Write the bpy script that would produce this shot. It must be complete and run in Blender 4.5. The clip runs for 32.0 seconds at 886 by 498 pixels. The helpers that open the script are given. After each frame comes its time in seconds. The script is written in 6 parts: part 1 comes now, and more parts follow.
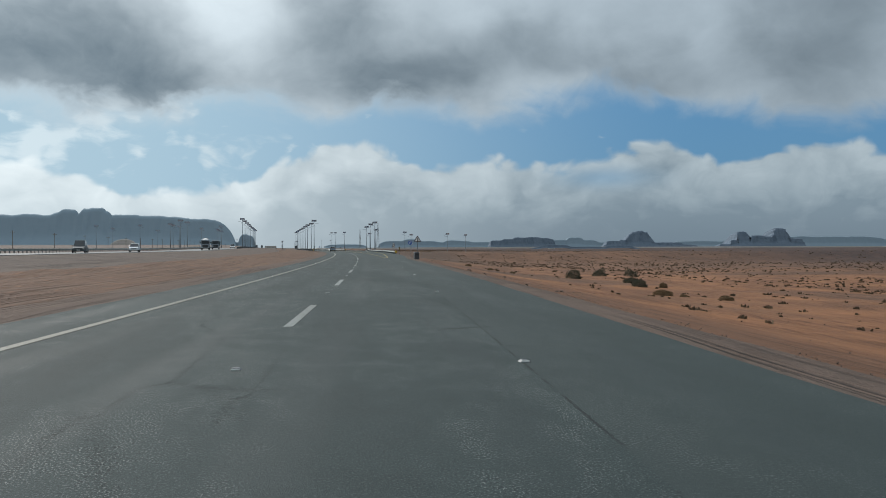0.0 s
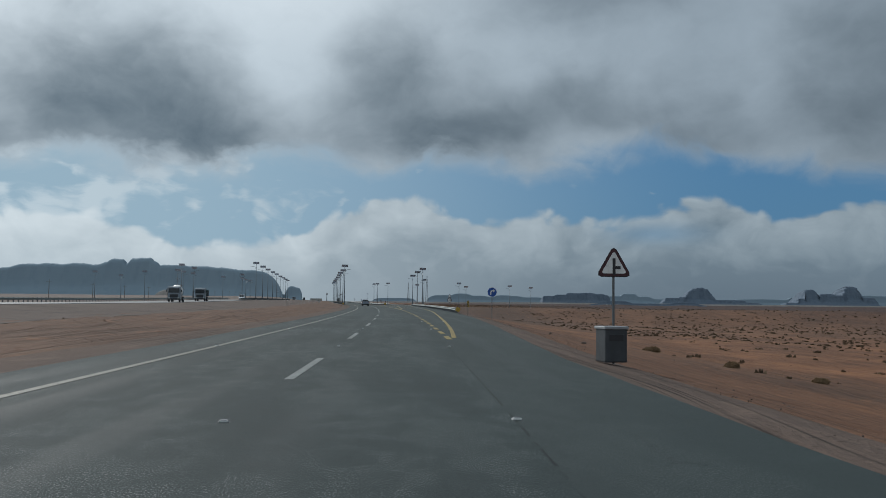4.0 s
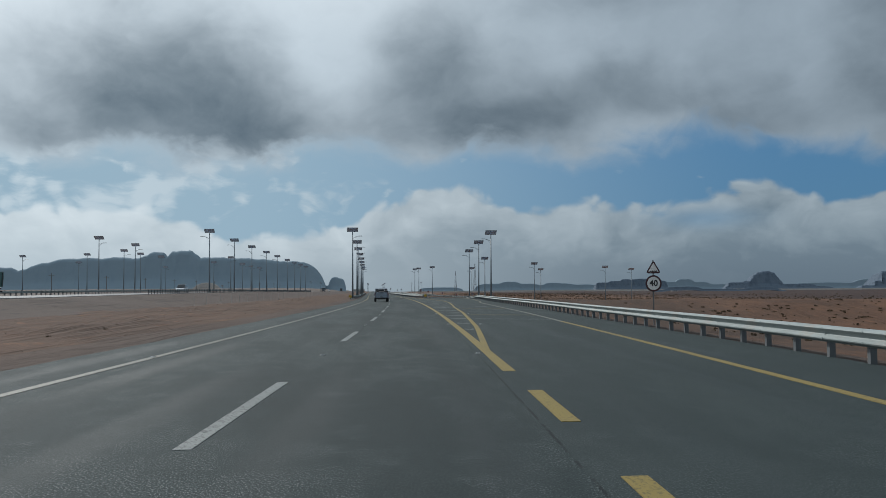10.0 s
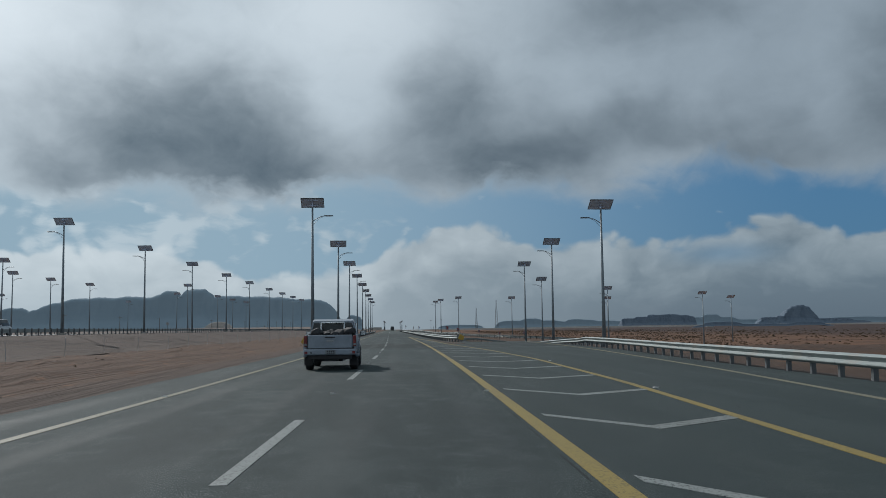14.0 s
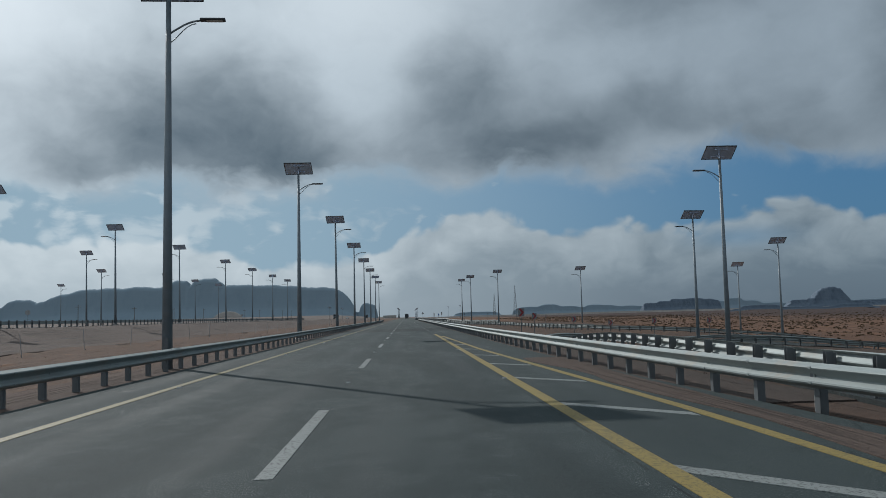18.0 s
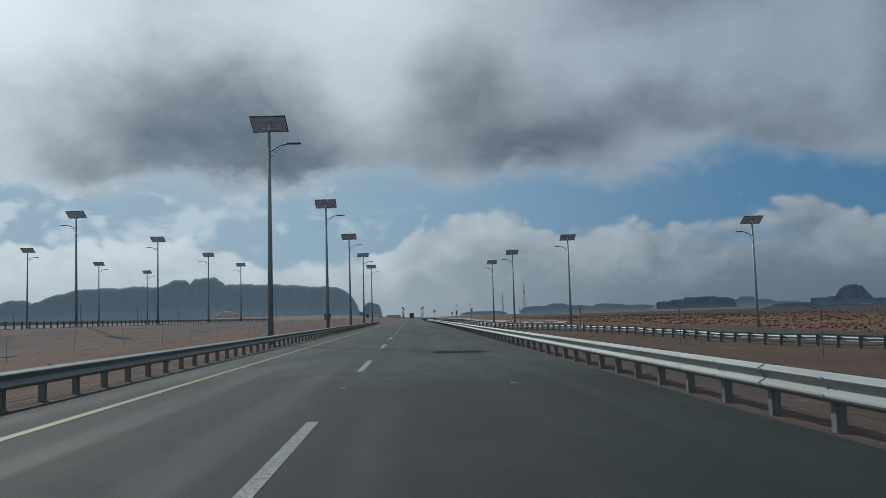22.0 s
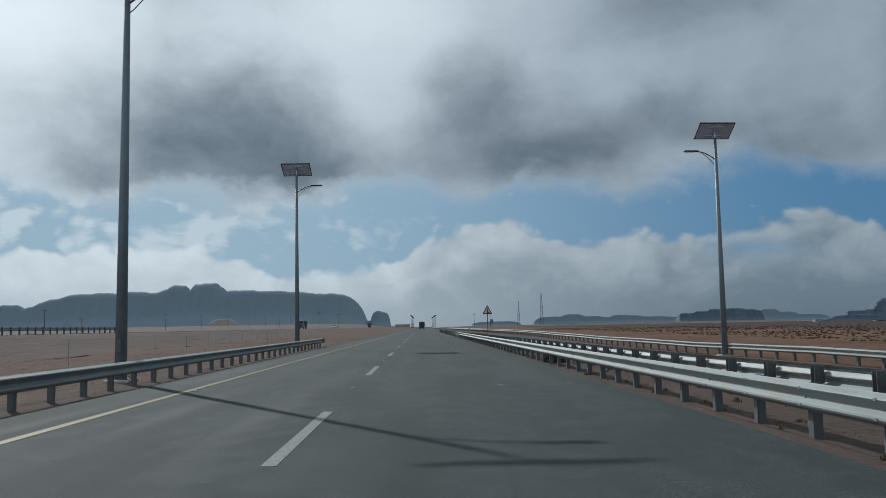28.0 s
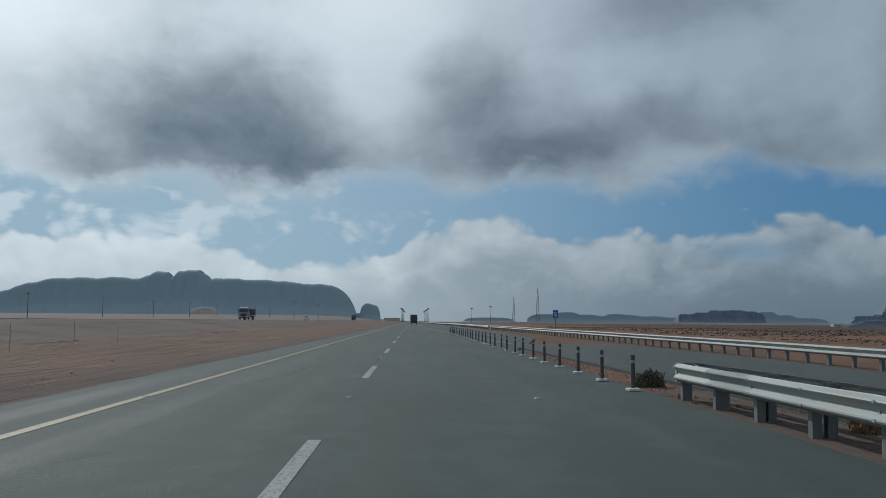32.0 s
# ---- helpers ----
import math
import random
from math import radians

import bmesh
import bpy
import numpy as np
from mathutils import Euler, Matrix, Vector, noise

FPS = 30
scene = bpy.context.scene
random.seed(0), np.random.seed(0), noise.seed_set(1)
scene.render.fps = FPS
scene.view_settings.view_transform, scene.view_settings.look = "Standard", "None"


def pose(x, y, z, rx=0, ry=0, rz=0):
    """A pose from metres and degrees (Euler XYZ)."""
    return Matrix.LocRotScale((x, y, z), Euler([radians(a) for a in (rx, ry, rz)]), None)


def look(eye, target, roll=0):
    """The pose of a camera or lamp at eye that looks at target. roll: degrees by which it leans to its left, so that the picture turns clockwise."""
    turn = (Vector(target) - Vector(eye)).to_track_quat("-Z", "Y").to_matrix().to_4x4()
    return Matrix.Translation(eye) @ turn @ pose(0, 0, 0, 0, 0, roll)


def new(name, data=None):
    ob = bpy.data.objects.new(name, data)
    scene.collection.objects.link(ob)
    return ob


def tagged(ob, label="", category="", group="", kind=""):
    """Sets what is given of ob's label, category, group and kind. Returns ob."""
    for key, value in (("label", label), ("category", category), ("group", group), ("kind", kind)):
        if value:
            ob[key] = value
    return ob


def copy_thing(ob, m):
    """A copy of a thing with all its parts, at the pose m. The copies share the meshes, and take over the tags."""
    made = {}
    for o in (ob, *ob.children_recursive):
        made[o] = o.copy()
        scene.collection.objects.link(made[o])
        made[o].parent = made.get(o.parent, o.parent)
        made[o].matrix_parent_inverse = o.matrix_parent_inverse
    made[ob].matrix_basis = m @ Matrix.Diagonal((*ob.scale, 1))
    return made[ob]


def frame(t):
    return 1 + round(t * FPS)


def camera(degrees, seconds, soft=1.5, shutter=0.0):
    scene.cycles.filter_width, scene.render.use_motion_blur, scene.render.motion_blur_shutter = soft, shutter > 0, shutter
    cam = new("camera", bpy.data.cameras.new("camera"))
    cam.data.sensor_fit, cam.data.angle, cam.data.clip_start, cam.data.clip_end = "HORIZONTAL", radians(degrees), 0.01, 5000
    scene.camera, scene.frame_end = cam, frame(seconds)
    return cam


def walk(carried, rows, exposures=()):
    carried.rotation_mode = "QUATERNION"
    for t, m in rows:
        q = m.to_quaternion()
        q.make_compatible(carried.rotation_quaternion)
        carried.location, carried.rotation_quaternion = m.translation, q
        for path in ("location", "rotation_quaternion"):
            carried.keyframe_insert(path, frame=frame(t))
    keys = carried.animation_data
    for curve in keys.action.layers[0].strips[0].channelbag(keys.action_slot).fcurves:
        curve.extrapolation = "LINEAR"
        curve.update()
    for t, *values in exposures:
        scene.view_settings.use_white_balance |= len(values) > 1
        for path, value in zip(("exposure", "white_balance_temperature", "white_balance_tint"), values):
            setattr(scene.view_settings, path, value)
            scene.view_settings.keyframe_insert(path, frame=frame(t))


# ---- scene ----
# Plan: x to the right, y ahead along the straight part of the highway, metres.
# The dashed line between the two lanes runs at x = bend(y).
cam = camera(54.0, 32.0, soft=0.9)
EYE = 1.34
ROUTE = [  # seconds, x, y, pitch, roll, yaw
    (0, -21.993, 0.000, -0.11, 0.18, -10.99), (0.5, -20.579, 10.031, 0.24, -0.31, -10.50), (1, -19.224, 20.061, 0.46, -0.02, -9.70),
    (1.5, -17.934, 30.089, 2.36, -0.01, -9.35), (2, -16.724, 40.100, 4.42, 0.94, -8.86), (2.5, -15.609, 50.079, 4.90, 0.50, -9.05),
    (3, -14.524, 60.037, 4.57, 0.94, -8.92), (3.5, -13.478, 69.991, 3.64, -0.75, -7.93), (5.5, -9.627, 109.801, 3.28, 0.45, -6.88),
    (6, -8.761, 119.757, 3.56, 0.50, -6.70), (6.5, -7.906, 129.713, 3.14, 1.16, -6.34), (7, -7.067, 139.657, 2.63, 0.48, -5.67),
    (7.5, -6.264, 149.581, 2.80, -0.46, -5.32), (8, -5.519, 159.505, 2.84, 0.18, -5.30), (8.5, -4.799, 169.439, 2.80, 0.77, -5.59),
    (9, -4.121, 179.386, 2.76, 0.94, -5.54), (9.5, -3.498, 189.348, 2.86, 0.65, -5.34), (10, -2.933, 199.323, 2.75, 0.37, -4.71),
    (10.5, -2.414, 209.307, 2.74, 1.43, -5.87), (11, -1.946, 219.277, 2.84, 1.51, -5.97), (11.5, -1.564, 229.219, 3.13, 0.88, -5.89),
    (12, -1.204, 239.157, 3.39, 0.53, -5.64), (12.5, -0.802, 249.112, 3.59, 0.28, -5.23), (13, -0.385, 259.089, 4.04, 1.18, -4.91),
    (13.5, 0.018, 269.085, 5.60, 0.96, -4.49), (14, 0.360, 279.098, 5.23, 0.82, -3.45), (14.5, 0.610, 289.130, 4.29, 0.80, -2.19),
    (16.5, 1.140, 329.241, 4.00, 0.72, -2.05), (17, 1.215, 339.284, 4.05, 1.01, -2.64), (17.5, 1.235, 349.340, 4.64, 1.07, -2.91),
    (18, 1.235, 359.416, 4.42, 1.51, -2.44), (18.5, 1.247, 369.517, 4.29, 1.32, -2.62), (19, 1.251, 379.643, 3.93, 0.69, -1.34),
    (19.5, 1.277, 389.784, 4.19, 1.73, -2.00), (20, 1.300, 399.910, 4.64, 1.26, -2.02), (20.5, 1.294, 410.135, 4.59, 0.77, -2.03),
    (21, 1.299, 420.344, 4.56, 0.66, -1.71), (21.5, 1.309, 430.583, 4.39, 0.70, -1.42), (22, 1.317, 440.852, 4.40, 1.67, -2.11),
    (22.5, 1.335, 451.152, 4.59, 1.48, -2.10), (23, 1.366, 461.480, 3.99, 0.79, -1.65), (23.5, 1.391, 471.844, 4.76, 0.85, -1.41),
    (24, 1.398, 482.246, 5.18, 0.77, -0.67), (24.5, 1.411, 492.692, 5.38, 1.52, -1.13), (25, 1.433, 503.170, 5.51, 1.02, -0.74),
    (25.5, 1.435, 513.674, 5.18, 1.33, -0.68), (27.5, 1.537, 555.713, 4.55, 1.05, -0.69), (28, 1.520, 566.234, 5.07, 1.07, -1.44),
    (28.5, 1.477, 576.768, 4.34, 1.25, -1.98), (29, 1.438, 587.312, 3.53, 0.90, -1.37), (29.5, 1.399, 597.853, 4.03, 0.87, -1.17),
    (30, 1.346, 608.387, 3.48, 0.93, -1.33), (30.5, 1.289, 618.920, 3.75, 0.67, -1.28), (31, 1.221, 629.460, 3.74, 1.52, -1.64),
    (31.5, 1.146, 640.000, 4.59, 1.27, -2.01), (32, 1.067, 650.540, 4.73, -0.42, -2.06),
]
walk(cam, [(t, pose(x, y, EYE, 90 + p, r, w)) for t, x, y, p, r, w in ROUTE],
     exposures=[(0.0, 0.36, 6500, 10), (1.2, 0.34, 6500, 10), (1.9, -0.02, 6350, 10), (3.0, -0.08, 6280, 10), (6.0, -0.05, 6280, 10), (12.6, -0.04, 6250, 10), (13.4, -0.18, 6250, 10), (15.5, -0.18, 6230, 10), (17.3, -0.24, 6230, 10), (19.0, -0.08, 6230, 10), (22.0, -0.14, 6220, 10), (26.0, -0.10, 6220, 10), (30.0, -0.05, 6200, 10), (32.0, -0.07, 6200, 10)])

# ---- world and sun ----


class Net:
    """Small helper to write node trees as expressions."""

    def __init__(self, tree):
        self.t = tree
        self.n = tree.nodes

    def node(self, kind, **props):
        nd = self.n.new(kind)
        for k, v in props.items():
            if k == "operation":
                nd.operation = v
            elif k == "blend_type":
                nd.blend_type = v
            elif k == "data_type":
                nd.data_type = v
            elif k == "feature":
                nd.feature = v
        return nd

    def put(self, sock, v):
        if isinstance(v, bpy.types.NodeSocket):
            self.t.links.new(v, sock)
        elif v is not None:
            if sock.type == "RGBA" and len(v) == 3:
                v = (*v, 1)
            sock.default_value = v

    def m(self, op, a, b=None, c=None, clamp=False):
        nd = self.n.new("ShaderNodeMath")
        nd.operation, nd.use_clamp = op, clamp
        for i, v in enumerate((a, b, c)):
            if v is not None:
                self.put(nd.inputs[i], v)
        return nd.outputs[0]

    def add(self, a, b):
        return self.m("ADD", a, b)

    def sub(self, a, b):
        return self.m("SUBTRACT", a, b)

    def mul(self, a, b):
        return self.m("MULTIPLY", a, b)

    def step(self, v, lo, hi, to0=0.0, to1=1.0):
        nd = self.n.new("ShaderNodeMapRange")
        nd.interpolation_type = "SMOOTHSTEP"
        for s, q in zip(nd.inputs, (v, lo, hi, to0, to1)):
            self.put(s, q)
        return nd.outputs[0]

    def noise(self, vec, scale, detail=4.0, rough=0.55, distort=0.0):
        nd = self.n.new("ShaderNodeTexNoise")
        self.put(nd.inputs["Vector"], vec)
        self.put(nd.inputs["Scale"], scale)
        self.put(nd.inputs["Detail"], detail)
        self.put(nd.inputs["Roughness"], rough)
        self.put(nd.inputs["Distortion"], distort)
        return nd.outputs["Fac"]

    def mix(self, f, a, b):
        nd = self.n.new("ShaderNodeMix")
        nd.data_type = "RGBA"
        self.put(nd.inputs[0], f)
        self.put(nd.inputs[6], a)
        self.put(nd.inputs[7], b)
        return nd.outputs[2]

    def vec(self, x, y, z):
        nd = self.n.new("ShaderNodeCombineXYZ")
        for s, q in zip(nd.inputs, (x, y, z)):
            self.put(s, q)
        return nd.outputs[0]

    def split(self, v):
        nd = self.n.new("ShaderNodeSeparateXYZ")
        self.put(nd.inputs[0], v)
        return nd.outputs


SUN_TURN, SUN_UP = radians(-31.0), radians(34.0)   # left of straight ahead, above the horizon

world = bpy.data.worlds.new("cloudy_sky")
scene.world = world
world.use_nodes = True
w = Net(world.node_tree)
w.n.clear()
coord = w.n.new("ShaderNodeTexCoord").outputs["Generated"]
dx, dy, dz = w.split(coord)
el = w.m("ARCSINE", dz)
az = w.m("ARCTAN2", dx, dy)


def blob(a, e, wa, we):
    """A soft oval mass of cloud at azimuth a and height e, radians, its edge frayed by the noise."""
    u = w.m("DIVIDE", w.sub(az, a), wa)
    v = w.m("DIVIDE", w.sub(el, e), we)
    return w.m("POWER", 2.718, w.mul(-1.0, w.add(w.mul(u, u), w.mul(v, v))))


sky = w.n.new("ShaderNodeTexSky")
sky.sky_type, sky.sun_disc = "NISHITA", False
sky.sun_elevation, sky.sun_rotation = SUN_UP, SUN_TURN
sky.air_density, sky.dust_density = 1.3, 1.0
nd = w.n.new("ShaderNodeMix")
nd.data_type, nd.blend_type = "RGBA", "MULTIPLY"
nd.inputs[0].default_value = 1.0
w.put(nd.inputs[6], sky.outputs[0])
w.put(nd.inputs[7], (0.030, 0.047, 0.068))
blue = nd.outputs[2]

# cloud coordinates: azimuth and height, bent by a coarse noise so that rims curl
warp = w.n.new("ShaderNodeTexNoise")
w.put(warp.inputs["Vector"], w.vec(az, w.mul(el, 1.5), 1.3))
warp.inputs["Scale"].default_value, warp.inputs["Detail"].default_value = 9.0, 4.0
wx, wy, wz = w.split(warp.outputs["Color"])
au = w.add(az, w.mul(w.sub(wx, 0.5), 0.085))
eu = w.add(el, w.mul(w.sub(wy, 0.5), 0.055))
ab = w.add(az, w.mul(w.sub(wz, 0.5), 0.13))
eb = w.add(el, w.mul(w.sub(wx, 0.5), 0.085))
big = w.noise(w.vec(au, w.mul(eu, 1.5), 0.0), 4.2, 3.0, 0.45)
mid = w.noise(w.vec(au, w.mul(eu, 1.35), 3.7), 10.0, 4.0, 0.5)
soft = w.noise(w.vec(au, w.mul(eu, 1.2), 6.2), 20.0, 4.0, 0.5)
fine = w.noise(w.vec(au, w.mul(eu, 1.2), 8.1), 60.0, 5.0, 0.6)


def lumps(scale, seed):
    """Rounded cauliflower heads."""
    v = w.n.new("ShaderNodeTexVoronoi")
    v.feature = "SMOOTH_F1"
    w.put(v.inputs["Vector"], w.vec(au, w.mul(eu, 1.25), seed))
    v.inputs["Scale"].default_value, v.inputs["Smoothness"].default_value = scale, 0.45
    return w.sub(0.5, v.outputs["Distance"])


head1, head2 = lumps(17.0, 0.3), lumps(46.0, 1.9)
puffs = w.add(w.mul(head1, 0.60), w.mul(head2, 0.40))
wisp = w.noise(w.vec(au, w.mul(eu, 3.2), 12.0), 13.0, 6.0, 0.6)
curl = w.add(w.mul(w.sub(mid, 0.5), 0.075), w.add(w.mul(w.sub(soft, 0.5), 0.036), w.mul(w.sub(fine, 0.5), 0.016)))

def belly(a, e, wa, we, lean=0.0):
    """A cloud's dark underside at azimuth a and height e: even in the middle, its billowed edge falling off quickly."""
    u, v = w.sub(ab, a), w.sub(eb, e)
    if lean:
        u, v = w.add(w.mul(u, math.cos(lean)), w.mul(v, math.sin(lean))), w.sub(w.mul(v, math.cos(lean)), w.mul(u, math.sin(lean)))
    u, v = w.m("DIVIDE", u, wa), w.m("DIVIDE", v, we)
    return w.step(w.m("SQRT", w.add(w.mul(u, u), w.mul(v, v))), 1.25, 0.10)


def hump(a, wa):
    """A swelling of a cloud's rim at azimuth a."""
    u = w.m("DIVIDE", w.sub(au, a), wa)
    return w.m("POWER", 2.718, w.mul(-1.0, w.mul(u, u)))


# upper deck: soft, its lower rim nearly level
rim = w.add(0.150, w.mul(hump(-0.02, 0.06), 0.008))
rim = w.sub(rim, w.mul(hump(-0.20, 0.13), 0.010))
rim = w.sub(rim, w.mul(hump(0.22, 0.018), 0.010))
rim = w.add(rim, w.mul(hump(0.385, 0.075), 0.016))
rim = w.sub(rim, w.mul(w.step(az, 0.45, 0.62), 0.020))
into = w.add(w.sub(el, rim), w.mul(curl, 0.85))
deck = w.step(into, -0.016, 0.026)
# low cumulus bank: shallow on the left, heaped to the right of the road's end
rise = w.step(au, -0.030, 0.012)
top = w.add(0.066, w.mul(rise, 0.030))
top = w.add(top, w.add(w.mul(hump(0.095, 0.060), 0.026), w.mul(hump(0.425, 0.055), 0.022)))
top = w.add(top, w.add(w.mul(hump(0.60, 0.07), 0.012), w.mul(w.step(az, -0.10, -0.28), 0.022)))
edge = w.add(w.sub(top, el), w.add(w.mul(curl, 0.42), w.mul(puffs, 0.040)))
bank = w.step(edge, -0.003, 0.008)
# a blue window low in the bank
bank = w.mul(bank, w.sub(1.0, w.mul(blob(0.375, 0.078, 0.050, 0.011), 0.55)))
# loose puffs and veils in the clear gap, thicker to the left
gap = w.add(w.add(w.mul(mid, 0.45), w.mul(wisp, 0.45)), w.add(w.mul(puffs, 0.40), w.mul(az, -0.30)))
veil = w.mul(w.step(gap, 0.50, 0.63), 0.94)
haze = w.step(az, -0.25, 0.50, 0.92, 0.05)

shade = w.add(w.mul(belly(-0.240, 0.226, 0.285, 0.105, -0.20), 0.86), w.mul(belly(-0.190, 0.180, 0.220, 0.046), 0.26))
shade = w.add(shade, w.add(w.mul(belly(0.145, 0.210, 0.190, 0.080), 0.64), w.mul(belly(0.060, 0.280, 0.090, 0.055, -0.4), 0.38)))
shade = w.add(shade, w.add(w.mul(belly(0.165, 0.188, 0.100, 0.038), 0.40), w.mul(belly(0.340, 0.215, 0.140, 0.050, -0.3), 0.45)))
shade = w.add(shade, w.add(w.mul(belly(0.290, 0.345, 0.150, 0.050), 0.45), w.mul(belly(0.620, 0.235, 0.120, 0.160), 0.65)))
shade = w.add(shade, w.add(w.mul(belly(0.440, 0.195, 0.160, 0.040), 0.22), w.mul(belly(-0.330, 0.385, 0.200, 0.050), 0.35)))
shade = w.sub(shade, w.add(w.mul(blob(-0.040, 0.265, 0.045, 0.060), 0.50), w.mul(blob(0.225, 0.262, 0.040, 0.030), 0.50)))
shade = w.sub(shade, w.add(w.mul(blob(-0.020, 0.340, 0.080, 0.040), 0.45), w.mul(blob(-0.400, 0.300, 0.120, 0.060), 0.40)))
shade = w.add(shade, w.mul(w.sub(big, 0.5), 0.45))
shade = w.add(shade, w.mul(w.sub(mid, 0.5), 0.75))
shade = w.add(shade, w.mul(w.sub(soft, 0.5), 0.45))
shade = w.add(shade, 0.04)
lit = w.step(shade, 1.25, -0.30)
lit = w.add(lit, w.add(w.mul(w.sub(soft, 0.5), 0.24), w.mul(w.sub(fine, 0.5), 0.12)))
thin = w.step(into, 0.000, 0.040, 1.0, 0.0)      # the rim is thin and bright
lit = w.m("MAXIMUM", lit, w.mul(thin, 0.70), clamp=True)
glow = w.add(blob(-0.50, 0.34, 0.20, 0.11), w.mul(blob(-0.05, 0.36, 0.14, 0.07), 0.45))
deck_dark = w.mix(w.step(az, -0.5, 0.6), (0.125, 0.172, 0.210), (0.105, 0.140, 0.170))
deck_col = w.mix(lit, deck_dark, w.mix(w.step(az, -0.3, 0.45), (0.60, 0.685, 0.735), (0.335, 0.405, 0.46)))
deck_col = w.mix(w.m("MINIMUM", w.mul(glow, w.mul(lit, 0.95)), 0.9), deck_col, (0.88, 0.95, 0.98))

depth = w.step(edge, 0.002, 0.085, 1.0, 0.0)
bank_lit = w.m("ADD", w.mul(depth, 0.66), w.add(w.mul(w.sub(soft, 0.5), 1.5), w.add(w.mul(puffs, 0.65), w.mul(w.sub(wisp, 0.5), 0.5))), clamp=True)
side = w.step(az, -0.40, 0.45, 1.0, 0.0)
bank_dark = w.mix(side, (0.165, 0.220, 0.262), (0.46, 0.54, 0.58))
bank_bright = w.mix(side, (0.36, 0.43, 0.47), (0.70, 0.775, 0.80))
bank_col = w.mix(bank_lit, bank_dark, bank_bright)
low = w.mix(side, (0.132, 0.178, 0.218), (0.48, 0.56, 0.60))
bank_col = w.mix(w.mul(w.step(el, 0.0, 0.055, 1.0, 0.0), 0.9), bank_col, low)

clear = w.mix(0.80, blue, (0.060, 0.180, 0.335))
col = w.mix(haze, clear, (0.34, 0.475, 0.560))
col = w.mix(veil, col, w.mix(side, (0.34, 0.42, 0.47), (0.54, 0.64, 0.69)))
col = w.mix(bank, col, bank_col)
col = w.mix(deck, col, deck_col)
# the ground side of the world keeps the colour of the far desert
col = w.mix(w.step(el, -0.03, 0.0, 1.0, 0.0), col, (0.14, 0.13, 0.125))
back = w.n.new("ShaderNodeBackground")
w.put(back.inputs[0], col)
back.inputs[1].default_value = 1.0
out = w.n.new("ShaderNodeOutputWorld")
w.t.links.new(back.outputs[0], out.inputs[0])

sun = bpy.data.lights.new("sun", "SUN")
sun.energy, sun.angle, sun.color = 2.9, radians(0.6), (1.0, 0.965, 0.91)
sun_ob = new("sun", sun)
sun_ob.matrix_world = look((math.sin(SUN_TURN) * 60, math.cos(SUN_TURN) * 60, math.tan(SUN_UP) * 60), (0, 0, 0))

# ---- materials ----


def material(name, rough=0.7, metal=0.0):
    """A material with its net and its Principled shader."""
    mt = bpy.data.materials.new(name)
    mt.use_nodes = True
    g = Net(mt.node_tree)
    sh = next(q for q in g.n if q.type == "BSDF_PRINCIPLED")
    sh.inputs["Roughness"].default_value = rough
    sh.inputs["Metallic"].default_value = metal
    return mt, g, sh


def where(g):
    return g.n.new("ShaderNodeNewGeometry").outputs["Position"]


def local(g):
    return g.n.new("ShaderNodeTexCoord").outputs["Object"]


def chance(g):
    return g.n.new("ShaderNodeObjectInfo").outputs["Random"]


def bump(g, sh, h, strength, dist):
    b = g.n.new("ShaderNodeBump")
    b.inputs["Strength"].default_value = strength
    b.inputs["Distance"].default_value = dist
    g.put(b.inputs["Height"], h)
    g.put(sh.inputs["Normal"], b.outputs[0])


def plain(name, col, rough=0.6, metal=0.0, vary=0.15, scale=3.0, relief=0.0):
    """A painted or bare surface with stains at two scales."""
    mt, g, sh = material(name, rough, metal)
    p = local(g)
    a = g.noise(p, scale, 4.0, 0.6)
    b = g.noise(p, scale * 9, 3.0, 0.6)
    f = g.m("ADD", g.mul(a, 0.7), g.mul(b, 0.3), clamp=True)
    lo = tuple(c * (1 - vary * 1.6) for c in col)
    hi = tuple(min(1, c * (1 + vary)) for c in col)
    g.put(sh.inputs["Base Color"], g.mix(g.step(f, 0.3, 0.7), lo, hi))
    g.put(sh.inputs["Roughness"], g.step(b, 0.2, 0.8, rough - 0.08, min(1, rough + 0.1)))
    if relief:
        bump(g, sh, b, relief, 0.01)
    return mt


